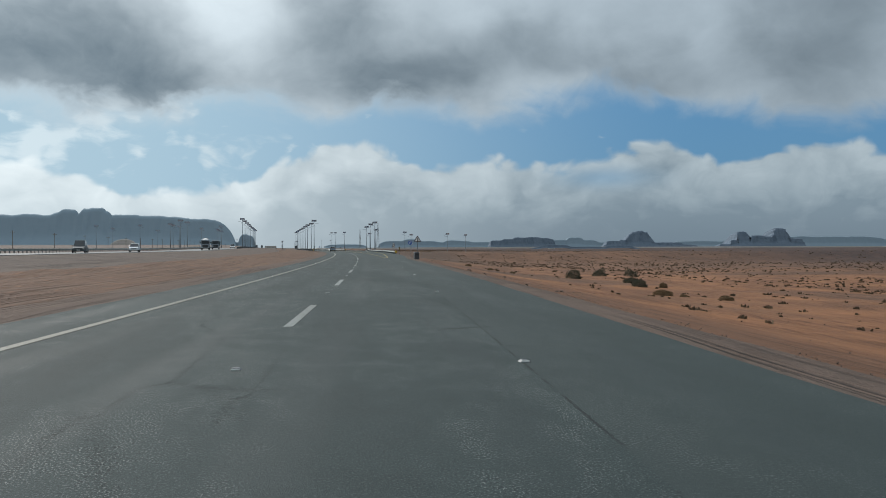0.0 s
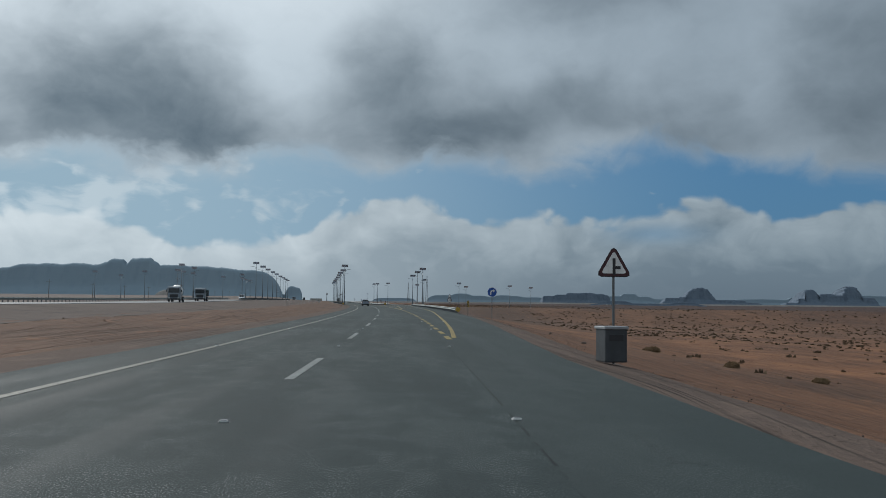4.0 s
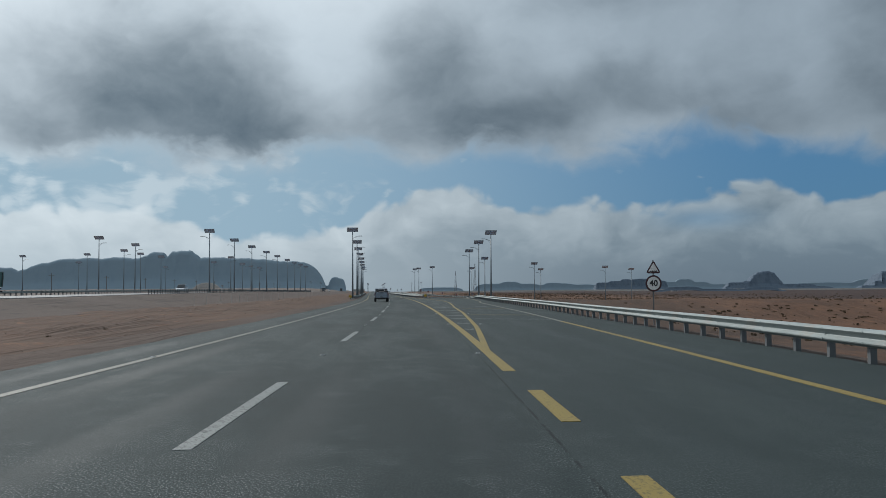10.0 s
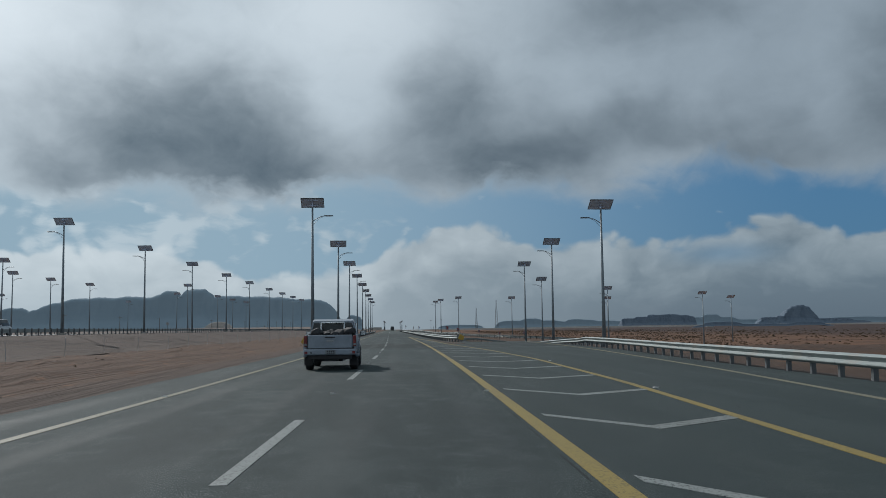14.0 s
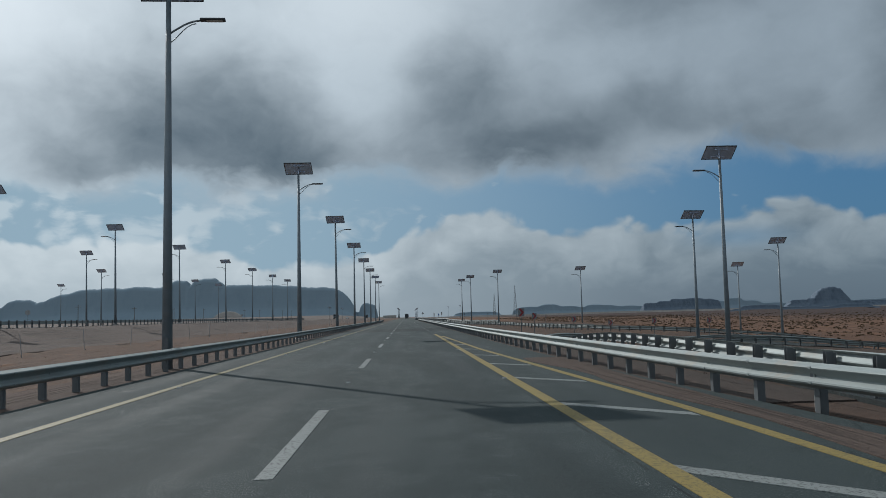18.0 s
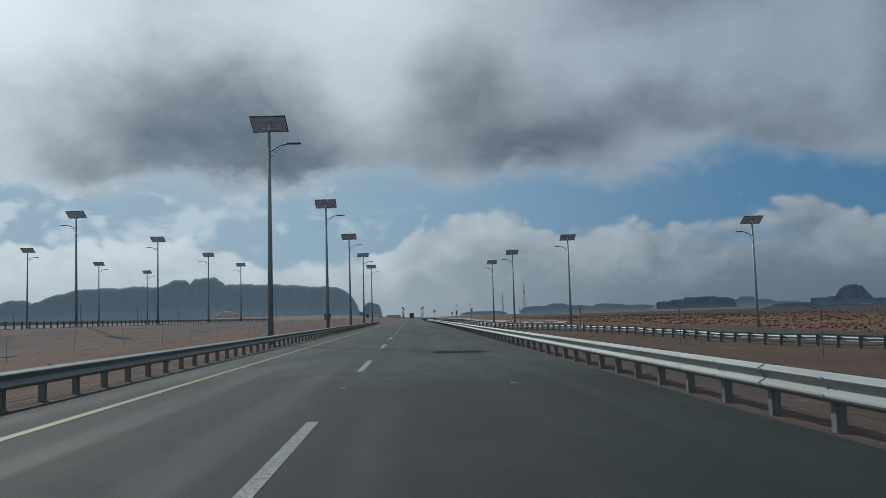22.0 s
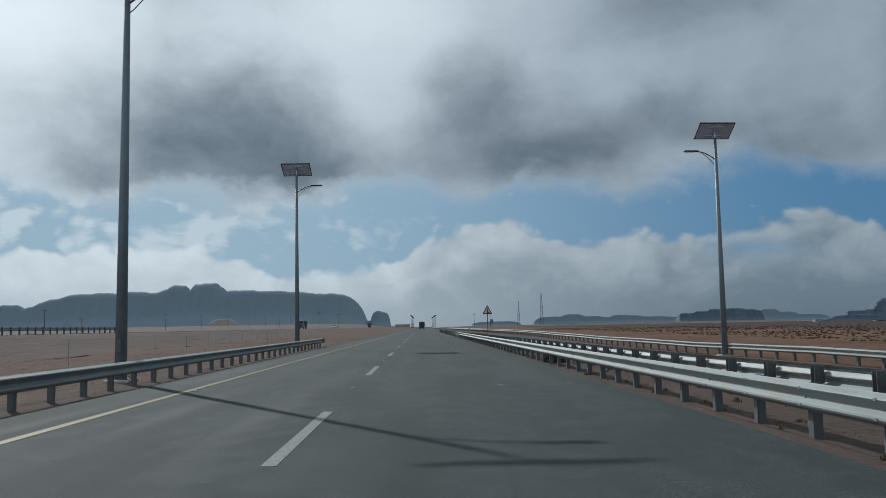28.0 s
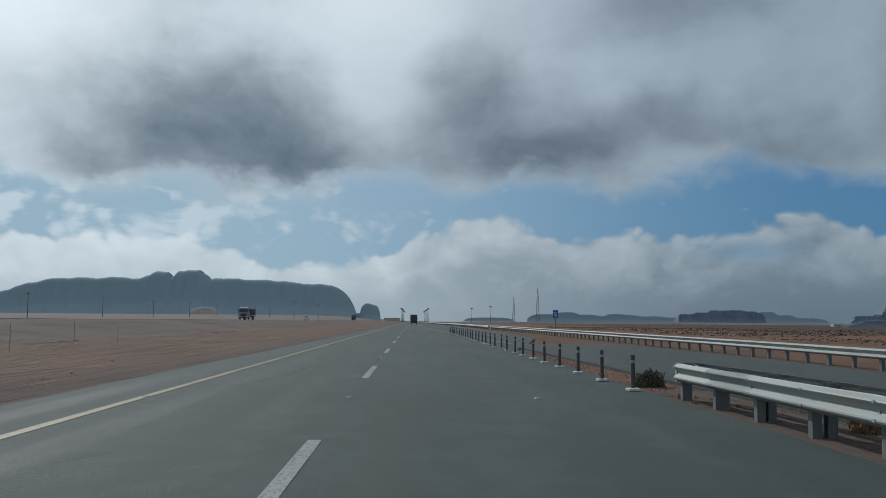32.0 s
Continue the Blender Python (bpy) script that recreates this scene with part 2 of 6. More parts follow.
def make_asphalt(name, base, tracks=True, gloss=0.14):
    mt, g, sh = material(name, 0.72)
    p = where(g)
    x, y, z = g.split(p)
    grain = g.noise(p, 85.0, 2.0, 0.7)
    stone = g.noise(p, 16.0, 3.0, 0.6)
    blot = g.noise(g.vec(x, g.mul(y, 0.6), 7.0), 2.4, 4.0, 0.6)
    patch = g.noise(g.vec(x, g.mul(y, 0.22), 0.0), 0.55, 5.0, 0.6)
    wide = g.noise(g.vec(x, g.mul(y, 0.12), 4.0), 0.12, 3.0, 0.5)
    f = g.add(g.add(g.mul(patch, 0.45), g.mul(wide, 0.35)), g.mul(blot, 0.20))
    dark = tuple(c * 0.80 for c in base)
    light = tuple(c * 1.22 for c in base)
    col = g.mix(g.step(f, 0.38, 0.62), dark, light)
    # stripped, gravelly places where pale chippings show
    bare = g.step(g.add(g.mul(patch, 0.6), g.mul(blot, 0.4)), 0.47, 0.57, 0.22, 1.0)
    chip = g.noise(g.vec(x, g.mul(y, 0.65), 5.0), 66.0, 2.0, 0.6)
    col = g.mix(g.mul(g.mul(g.step(chip, 0.565, 0.625), bare), 0.95), col, (0.185, 0.203, 0.195))
    col = g.mix(g.mul(g.mul(g.step(chip, 0.44, 0.37), bare), 0.85), col, (0.010, 0.012, 0.012))
    col = g.mix(g.mul(g.step(grain, 0.54, 0.66), 0.5), col, tuple(c * 2.2 for c in base))
    col = g.mix(g.mul(g.step(grain, 0.46, 0.36), 0.5), col, tuple(c * 0.4 for c in base))
    col = g.mix(g.mul(g.step(stone, 0.58, 0.70), 0.35), col, tuple(c * 0.45 for c in base))
    # two darker stretches with ragged ends, and an older paler one further on
    ragged = g.add(y, g.mul(g.sub(patch, 0.5), 14.0))
    dark_stretch = g.m("MAXIMUM", g.mul(g.step(ragged, 338.0, 344.0), g.step(ragged, 355.0, 364.0, 1.0, 0.0)), g.mul(g.step(ragged, 440.0, 444.0), g.step(ragged, 457.0, 465.0, 1.0, 0.0)))
    col = g.mix(g.mul(dark_stretch, 0.62), col, tuple(c * 0.35 for c in base))
    col = g.mix(g.step(ragged, 560.0, 600.0, 0.0, 0.34), col, (0.072, 0.090, 0.084))
    # thin sand blown over the surface
    dust = g.mul(g.step(g.noise(g.vec(x, g.mul(y, 0.08), 11.0), 0.35, 5.0, 0.6), 0.54, 0.72), 0.22)
    col = g.mix(dust, col, (0.082, 0.086, 0.080))
    if tracks:
        # polished wheel tracks in both lanes
        off = g.m("MAXIMUM", g.sub(368.442, y), 0.0)
        rel = g.add(x, g.mul(g.mul(off, off), 0.000174204))
        t = g.m("COSINE", g.mul(g.sub(rel, 0.9), 2 * math.pi / 1.78))
        t = g.mul(g.step(t, 0.1, 1.0), g.step(g.noise(g.vec(x, g.mul(y, 0.1), 9.0), 0.8, 3.0), 0.3, 0.7))
        col = g.mix(g.mul(t, 0.30), col, tuple(c * 0.62 for c in base))
        # later strip of the exit lane: browner and closed, with a ragged joint
        joint = g.add(rel, g.mul(g.sub(stone, 0.5), 0.05))
        newer = g.mul(g.step(joint, 3.24, 3.27), g.step(y, 405.0, 432.0, 1.0, 0.0))
        col = g.mix(g.mul(newer, 0.55), col, (base[0] * 1.36, base[1] * 1.24, base[2] * 1.22))
        seam = g.mul(g.step(g.m("ABSOLUTE", g.sub(joint, 3.255)), 0.008, 0.022, 1.0, 0.0), g.mul(g.step(blot, 0.40, 0.55), g.step(y, 405.0, 432.0, 1.0, 0.0)))
        col = g.mix(g.mul(seam, 0.7), col, tuple(c * 0.3 for c in base))
        g.put(sh.inputs["Roughness"], g.add(g.step(grain, 0.2, 0.8, 0.74, 0.90), g.mul(t, -0.12)))
    # fine cracks
    vor = g.n.new("ShaderNodeTexVoronoi")
    vor.feature = "DISTANCE_TO_EDGE"
    g.put(vor.inputs["Vector"], g.vec(g.add(x, g.mul(stone, 0.5)), g.mul(g.add(y, g.mul(stone, 0.7)), 0.35), 0.0))
    vor.inputs["Scale"].default_value = 0.7
    crack = g.mul(g.step(vor.outputs["Distance"], 0.002, 0.006, 1.0, 0.0), g.step(g.add(g.mul(wide, 0.4), g.mul(patch, 0.6)), 0.56, 0.66))
    col = g.mix(g.mul(crack, 0.7), col, tuple(c * 0.25 for c in base))
    g.put(sh.inputs["Base Color"], col)
    sh.inputs["Specular IOR Level"].default_value = gloss
    bump(g, sh, g.sub(g.add(g.mul(grain, 0.6), g.mul(stone, 0.4)), crack), 0.8, 0.014)
    return mt


def make_sand(name, c1, c2, c3, pebble=0.35):
    mt, g, sh = material(name, 0.95)
    p = where(g)
    x, y, z = g.split(p)
    huge = g.noise(p, 0.013, 4.0, 0.55)
    wide = g.noise(p, 0.07, 4.0, 0.55)
    mid = g.noise(g.vec(x, g.mul(y, 0.35), z), 0.55, 5.0, 0.6)
    grit = g.noise(p, 9.0, 4.0, 0.7)
    stone = g.noise(p, 38.0, 2.0, 0.6)
    f = g.add(g.mul(wide, 0.55), g.mul(mid, 0.45))
    col = g.mix(g.step(f, 0.36, 0.62), c1, c2)
    # wheel ruts and wind streaks running with the road
    off = g.m("MAXIMUM", g.sub(368.442, y), 0.0)
    rel = g.add(x, g.mul(g.mul(off, off), 0.000174204))
    # browner sand past y 130 also paints in the shade of cloud patches
    brown = g.m("MAXIMUM", g.mul(g.step(huge, 0.46, 0.60), 0.70), g.mul(g.step(g.add(y, g.mul(wide, 160.0)), 130.0, 340.0), g.step(rel, 6.0, 30.0, 0.92, 0.62)))
    brown = g.m("MAXIMUM", brown, g.step(g.add(rel, g.mul(wide, 6.0)), -4.0, 4.0, 0.72, 0.0))
    col = g.mix(brown, col, c3)
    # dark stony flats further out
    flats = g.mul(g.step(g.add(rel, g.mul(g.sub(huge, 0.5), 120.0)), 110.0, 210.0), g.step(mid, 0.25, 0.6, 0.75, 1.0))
    near = g.step(g.add(rel, g.mul(g.sub(wide, 0.5), 5.0)), 9.0, 17.0, 0.80, 0.0)
    col = g.mix(g.mul(near, g.step(rel, 2.0, 4.0)), col, tuple(0.5 * a + 0.5 * b for a, b in zip(c2, c3)))
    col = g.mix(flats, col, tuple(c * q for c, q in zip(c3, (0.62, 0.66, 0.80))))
    col = g.mix(g.step(rel, -4.0, -8.0, 0.0, 0.45), col, (0.165, 0.112, 0.086))
    # dark stony fill round the ramps
    fill = g.mul(g.mul(g.step(g.add(y, g.mul(g.sub(wide, 0.5), 60.0)), 225.0, 275.0), g.step(y, 560.0, 620.0, 1.0, 0.0)), g.mul(g.step(rel, 5.0, 8.0), g.step(g.add(rel, g.mul(g.sub(wide, 0.5), 20.0)), 38.0, 56.0, 1.0, 0.0)))
    col = g.mix(g.mul(fill, g.mul(g.step(y, 340.0, 385.0, 0.72, 1.0), g.step(y, 440.0, 480.0, 0.80, 0.50))), col, (0.058, 0.051, 0.046))
    # pale plain beyond the other carriageway; its haze is painted into the colour
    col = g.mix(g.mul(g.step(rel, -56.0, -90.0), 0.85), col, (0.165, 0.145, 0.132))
    # blown ripples, crust and hollows: relief shading painted in, dark hollows and pale crests
    hollow = g.noise(g.vec(g.mul(rel, 0.9), g.mul(y, 0.30), 5.0), 1.3, 6.0, 0.65, 0.6)
    col = g.mix(g.mul(g.step(hollow, 0.56, 0.66), 0.55), col, tuple(c * 0.62 for c in c2))
    col = g.mix(g.mul(g.step(hollow, 0.42, 0.32), 0.35), col, tuple(min(1, c * 1.18) for c in c1))
    sway = g.noise(g.vec(0.0, g.mul(y, 0.02), 1.0), 1.0, 2.0)
    lane = g.noise(g.vec(g.add(rel, g.mul(sway, 5.0)), g.mul(y, 0.012), 2.0), 1.5, 3.0, 0.6)
    rut = g.mul(g.step(g.m("ABSOLUTE", g.sub(lane, 0.5)), 0.0, 0.045, 1.0, 0.0), g.step(wide, 0.35, 0.6))
    wander = g.add(rel, g.mul(g.sub(sway, 0.5), 5.0))
    for at, wide_ in ((-7.6, 0.10), (-9.0, 0.16), (-9.5, 0.08), (-11.4, 0.20), (-13.2, 0.12), (9.4, 0.14), (10.9, 0.20)):
        one = g.step(g.m("ABSOLUTE", g.add(g.sub(wander, at), g.mul(g.sub(mid, 0.5), 0.5))), wide_ * 0.4, wide_, 1.0, 0.0)
        rut = g.m("MAXIMUM", rut, g.mul(one, g.step(mid, 0.38, 0.55)))
    # ruts get a dark colour besides their relief, painting the shade in them
    col = g.mix(g.mul(rut, 0.42), col, tuple(c * 0.55 for c in c3))
    col = g.mix(g.mul(g.step(grit, 0.56, 0.70), pebble), col, tuple(c * 0.42 for c in c3))
    col = g.mix(g.mul(g.step(stone, 0.62, 0.72), pebble * 0.8), col, tuple(min(1, c * 1.35) for c in c1))
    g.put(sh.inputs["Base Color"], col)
    sh.inputs["Specular IOR Level"].default_value = 0.1
    bump(g, sh, g.add(g.mul(grit, 0.6), g.add(g.mul(mid, 0.9), g.sub(g.add(g.mul(stone, 0.2), g.mul(hollow, -1.6)), g.mul(rut, 0.8)))), 0.9, 0.09)
    return mt


def make_line_paint(name, col, wear=0.5, later=None):
    mt, g, sh = material(name, 0.62)
    p = where(g)
    x, y, z = g.split(p)
    a = g.noise(p, 7.0, 5.0, 0.7)
    b = g.noise(p, 42.0, 3.0, 0.7)
    c = g.noise(g.vec(x, g.mul(y, 0.2), 2.0), 0.9, 3.0)
    f = g.step(g.add(g.add(g.mul(a, 0.5), g.mul(b, 0.25)), g.mul(c, 0.25)), 0.50, 0.66)
    asphalt_tone = (0.032, 0.037, 0.037)
    if later:                                # newer, yellower paint further on
        col = g.mix(g.step(y, 250.0, 350.0), col, later)
    cc = g.mix(g.mul(f, wear), col, asphalt_tone)
    pits = g.noise(g.vec(x, g.mul(y, 0.5), 6.0), 30.0, 3.0, 0.7)
    cc = g.mix(g.mul(g.step(pits, 0.52, 0.62), wear * 0.8), cc, asphalt_tone)
    cc = g.mix(g.mul(g.step(c, 0.4, 0.7), 0.12), cc, (0.14, 0.12, 0.09))
    g.put(sh.inputs["Base Color"], cc)
    sh.inputs["Specular IOR Level"].default_value = 0.15
    bump(g, sh, b, 0.4, 0.004)
    return mt


def make_zinc(name, col, rough=0.42, metal=0.55):
    mt, g, sh = material(name, rough, metal)
    p = local(g)
    x, y, z = g.split(p)
    r = chance(g)
    a = g.noise(g.vec(g.add(x, g.mul(r, 50.0)), g.mul(y, 0.25), z), 3.0, 4.0, 0.6)
    b = g.noise(p, 45.0, 2.0, 0.5)
    cc = g.mix(g.step(a, 0.35, 0.68), tuple(c * 0.82 for c in col), col)
    cc = g.mix(g.mul(g.step(b, 0.5, 0.7), 0.22), cc, tuple(min(1, c * 1.15) for c in col))
    dust = g.mul(g.step(g.noise(p, 1.3, 5.0, 0.7), 0.52, 0.72), 0.35)
    cc = g.mix(dust, cc, (0.34, 0.25, 0.18))
    cc = g.mix(g.mul(r, 0.22), cc, tuple(c * 0.6 for c in col))
    g.put(sh.inputs["Base Color"], cc)
    g.put(sh.inputs["Roughness"], g.step(a, 0.2, 0.8, rough - 0.08, rough + 0.14))
    return mt


def make_rock(name, c1, c2, c3, size, relief):
    """Layered sandstone: beds across, crevices down."""
    mt, g, sh = material(name, 0.95)
    p = where(g)
    x, y, z = g.split(p)
    beds = g.noise(g.vec(g.mul(x, 0.08), g.mul(y, 0.08), z), 5.0 / size, 4.0, 0.6)
    cleft = g.noise(g.vec(x, y, g.mul(z, 0.15)), 2.2 / size, 5.0, 0.65)
    rough = g.noise(p, 9.0 / size, 5.0, 0.7)
    f = g.add(g.mul(beds, 0.5), g.mul(rough, 0.5))
    cc = g.mix(g.step(f, 0.36, 0.64), c1, c2)
    cc = g.mix(g.mul(g.step(cleft, 0.50, 0.66), 0.6), cc, c3)
    g.put(sh.inputs["Base Color"], cc)
    sh.inputs["Specular IOR Level"].default_value = 0.05
    bump(g, sh, g.add(g.mul(cleft, 1.2), g.add(beds, g.mul(rough, 0.6))), relief, size * 0.10)
    return mt


def make_leaf(name, c1, c2):
    mt, g, sh = material(name, 0.85)
    geo = g.n.new("ShaderNodeNewGeometry")
    g.put(sh.inputs["Base Color"], g.mix(geo.outputs["Random Per Island"], c1, c2))
    sh.inputs["Specular IOR Level"].default_value = 0.1
    return mt


ASPHALT = make_asphalt("asphalt", (0.0268, 0.0388, 0.0396))
# other carriageway: paler colour paints in the sun glare, gloss is raised too
ASPHALT_GLARE = make_asphalt("asphalt_glare_painted", (0.075, 0.085, 0.088), tracks=False, gloss=0.6)
ASPHALT_SIDE = make_asphalt("asphalt_ramp", (0.0275, 0.0335, 0.0335), tracks=False)
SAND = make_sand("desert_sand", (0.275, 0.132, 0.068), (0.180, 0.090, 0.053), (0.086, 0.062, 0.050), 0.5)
GRAVEL = make_sand("road_gravel", (0.155, 0.112, 0.090), (0.120, 0.088, 0.072), (0.088, 0.069, 0.060), pebble=0.7)
EMBANK = make_sand("embankment_gravel", (0.122, 0.114, 0.108), (0.102, 0.096, 0.092), (0.088, 0.084, 0.082), pebble=0.5)
WHITE_LINE = make_line_paint("white_line_paint", (0.205, 0.222, 0.214), 0.9)
EDGE_LINE = make_line_paint("edge_line_paint", (0.180, 0.178, 0.150), 0.75, (0.190, 0.162, 0.078))
YELLOW_LINE = make_line_paint("yellow_line_paint", (0.245, 0.184, 0.056), 0.6)
ZINC = make_zinc("galvanized_steel", (0.285, 0.320, 0.315), 0.60, 0.45)
ZINC_DARK = make_zinc("weathered_steel", (0.135, 0.146, 0.152), 0.6, 0.3)
POLE = make_zinc("lamp_pole_steel", (0.185, 0.22, 0.245), 0.55, 0.3)
PANEL_BACK = plain("panel_backsheet", (0.56, 0.65, 0.80), 0.6, 0, 0.05, 2.0)
PANEL_FRONT = plain("panel_cells", (0.02, 0.035, 0.075), 0.2, 0, 0.2, 4.0)
DARK_METAL = plain("dark_painted_metal", (0.05, 0.055, 0.06), 0.5, 0.2)
LAMP_GLASS = plain("lamp_lens", (0.55, 0.55, 0.52), 0.25)
CONCRETE = plain("concrete", (0.40, 0.38, 0.35), 0.9, 0, 0.2, 2.0, 0.4)
RUBBER = plain("black_rubber", (0.028, 0.028, 0.03), 0.85, 0, 0.25, 6.0)
SIGN_WHITE = plain("sign_white", (0.70, 0.70, 0.68), 0.45, 0, 0.1)
# grey for white boards seen against the sun, their shade painted in
SIGN_GREY = plain("sign_grey", (0.17, 0.19, 0.205), 0.5, 0, 0.1)
SIGN_RED = plain("sign_red", (0.27, 0.028, 0.034), 0.45, 0, 0.15)
SIGN_BLUE = plain("sign_blue", (0.02, 0.085, 0.33), 0.4, 0, 0.12)
SIGN_BLACK = plain("sign_black", (0.025, 0.025, 0.028), 0.5)
SIGN_YELLOW = plain("sign_yellow", (0.42, 0.27, 0.035), 0.5, 0, 0.15)
SIGN_BACK = plain("sign_back_metal", (0.30, 0.31, 0.32), 0.45, 0.5)
# silver paint darkened and blued: the backlit side's shade is in the colour
PICKUP_PAINT = plain("backlit_pickup_paint", (0.215, 0.25, 0.295), 0.38, 0, 0.12, 1.5)
# darker copy of the sign red, with the shade on the rims painted in
RIM_RED = plain("shaded_sign_red", (0.055, 0.016, 0.020), 0.5, 0, 0.15)
# cab fronts turn away from the sun: that shade is in this grey
CAB_GREY = plain("backlit_cab_paint", (0.20, 0.23, 0.26), 0.45, 0, 0.15, 1.0)
CAR_WHITE = plain("white_car_paint", (0.60, 0.62, 0.64), 0.32, 0, 0.07, 1.5)
CAR_DARK = plain("dark_truck_paint", (0.06, 0.07, 0.075), 0.5, 0, 0.2, 1.0)
CAR_GREEN = plain("green_truck_paint", (0.05, 0.13, 0.12), 0.5, 0, 0.2, 1.0)
GLASS_DARK = plain("dark_window_glass", (0.03, 0.035, 0.04), 0.12, 0, 0.1)
TAIL_RED = plain("tail_lamp_red", (0.16, 0.018, 0.018), 0.3)
CHROME = plain("chrome", (0.55, 0.56, 0.57), 0.25, 0.9, 0.1)
TARP = plain("dark_tarpaulin", (0.010, 0.011, 0.014), 0.75, 0, 0.4, 8.0, 0.6)
WOOD = plain("weathered_wood", (0.13, 0.10, 0.075), 0.9, 0, 0.3, 4.0)
LEAF = make_leaf("desert_shrub_leaf", (0.052, 0.056, 0.042), (0.110, 0.108, 0.075))
SCRUB = make_leaf("dark_scrub", (0.075, 0.056, 0.040), (0.150, 0.105, 0.066))
LEAF_DRY = make_leaf("dry_scrub", (0.16, 0.11, 0.065), (0.27, 0.185, 0.11))
TWIG = plain("twig", (0.12, 0.085, 0.06), 0.9)
ROCK = plain("loose_stone", (0.110, 0.080, 0.064), 0.95, 0, 0.35, 5.0, 0.6)
# aerial haze is painted into the mountain rock as a blue-grey base colour
HAZE_ROCK = make_rock("haze_tinted_mountain_rock", (0.225, 0.288, 0.334), (0.232, 0.295, 0.340), (0.205, 0.266, 0.312), 60.0, 0.08)
# mesa rock: dark stone with a bluish haze tint painted in
HAZE_MESA = make_rock("haze_tinted_mesa_rock", (0.125, 0.158, 0.198), (0.142, 0.175, 0.215), (0.095, 0.125, 0.160), 22.0, 0.5)
# far hills: base colour paled towards the sky to paint in more haze
HAZE_HILL = make_rock("haze_tinted_hill_rock", (0.215, 0.272, 0.315), (0.222, 0.280, 0.322), (0.200, 0.255, 0.298), 60.0, 0.05)
PALE_DUNE = make_rock("pale_dune_sand", (0.34, 0.31, 0.28), (0.40, 0.36, 0.33), (0.29, 0.26, 0.24), 30.0, 0.2)

# ---- building helpers ----


def sstep(a, b, v):
    t = min(1.0, max(0.0, (v - a) / (b - a)))
    return t * t * (3 - 2 * t)


def bend(y):
    d = max(0.0, 368.442 - max(y, -80.0))
    return -0.000174204 * d * d


def mesh_of(bm, name):
    me = bpy.data.meshes.new(name)
    bm.to_mesh(me)
    bm.free()
    return me


def part(name, bm, mat, parent=None, label="", m=None, smooth=False):
    """Links a bmesh, or a mesh made before, as one mesh object under its thing."""
    if isinstance(bm, bmesh.types.BMesh):
        me = mesh_of(bm, name)
        me.materials.append(mat)
        if smooth:
            for p in me.polygons:
                p.use_smooth = True
    else:
        me = bm
    ob = new(name, me)
    if parent is not None:
        ob.parent = parent
    if m is not None:
        ob.matrix_basis = m
    if label:
        ob["label"] = label
    return ob


def root(name, label, category, m=None, group="", kind=""):
    ob = new(name)
    ob.empty_display_size = 0.3
    if m is not None:
        ob.matrix_basis = m
    return tagged(ob, label, category, group, kind)


def block(sx, sy, sz, x=0, y=0, z=0, bevel=0.0, bm=None):
    """A bevelled block centred on x, y with its foot at z."""
    bm = bm or bmesh.new()
    m = Matrix.LocRotScale((x, y, z + sz / 2), None, (sx, sy, sz))
    r = bmesh.ops.create_cube(bm, size=1.0, matrix=m)
    if bevel:
        ed = list({e for v in r["verts"] for e in v.link_edges})
        bmesh.ops.bevel(bm, geom=ed, offset=bevel, segments=2, affect="EDGES", profile=0.5)
    return bm


def tube(p0, p1, r0, r1=None, sides=10, bm=None):
    bm = bm or bmesh.new()
    p0, p1 = Vector(p0), Vector(p1)
    d = p1 - p0
    m = Matrix.Translation((p0 + p1) / 2) @ d.to_track_quat("Z", "Y").to_matrix().to_4x4()
    bmesh.ops.create_cone(bm, cap_ends=True, segments=sides, radius1=r0, radius2=r1 if r1 is not None else r0,
                          depth=d.length, matrix=m)
    return bm


def plate(outline, thick, bm=None, m=None):
    """A flat plate in the x-z plane, its face towards -y, from an outline."""
    bm = bm or bmesh.new()
    m = m or Matrix()
    n = len(outline)
    a = [bm.verts.new(m @ Vector((x, 0, z))) for x, z in outline]
    b = [bm.verts.new(m @ Vector((x, thick, z))) for x, z in outline]
    bm.faces.new(a)
    bm.faces.new(b[::-1])
    for i in range(n):
        j = (i + 1) % n
        bm.faces.new((a[j], a[i], b[i], b[j]))
    bmesh.ops.recalc_face_normals(bm, faces=bm.faces[:])
    return bm


def ring(n, r, cx=0.0, cz=0.0, turn=0.0):
    return [(cx + r * math.sin(turn + 2 * math.pi * i / n), cz + r * math.cos(turn + 2 * math.pi * i / n)) for i in range(n)]


def table(*pairs):
    """A smooth curve through plan points (y, x)."""
    ys_, xs_ = [p[0] for p in pairs], [p[1] for p in pairs]

    def at(y):
        return float(np.interp(y, ys_, xs_))
    return at


right_edge = table((-60, 5.85), (100, 5.8), (118, 6.6), (132, 7.35), (150, 8.1), (168, 8.8), (182, 9.2), (200, 9.6), (216, 10.1), (240, 10.5),
                   (258, 11.1), (290, 12.0), (312, 12.7), (330, 13.9), (352, 14.3), (364, 14.6))
late_edge = table((364, 6.75), (375, 6.1), (390, 5.75), (420, 5.62), (560, 5.62), (664, 5.6), (672, 5.75), (692, 6.1), (700, 7.6), (720, 11.0), (760, 12.2), (900, 12.0), (1400, 9.0), (2600, 9.0))


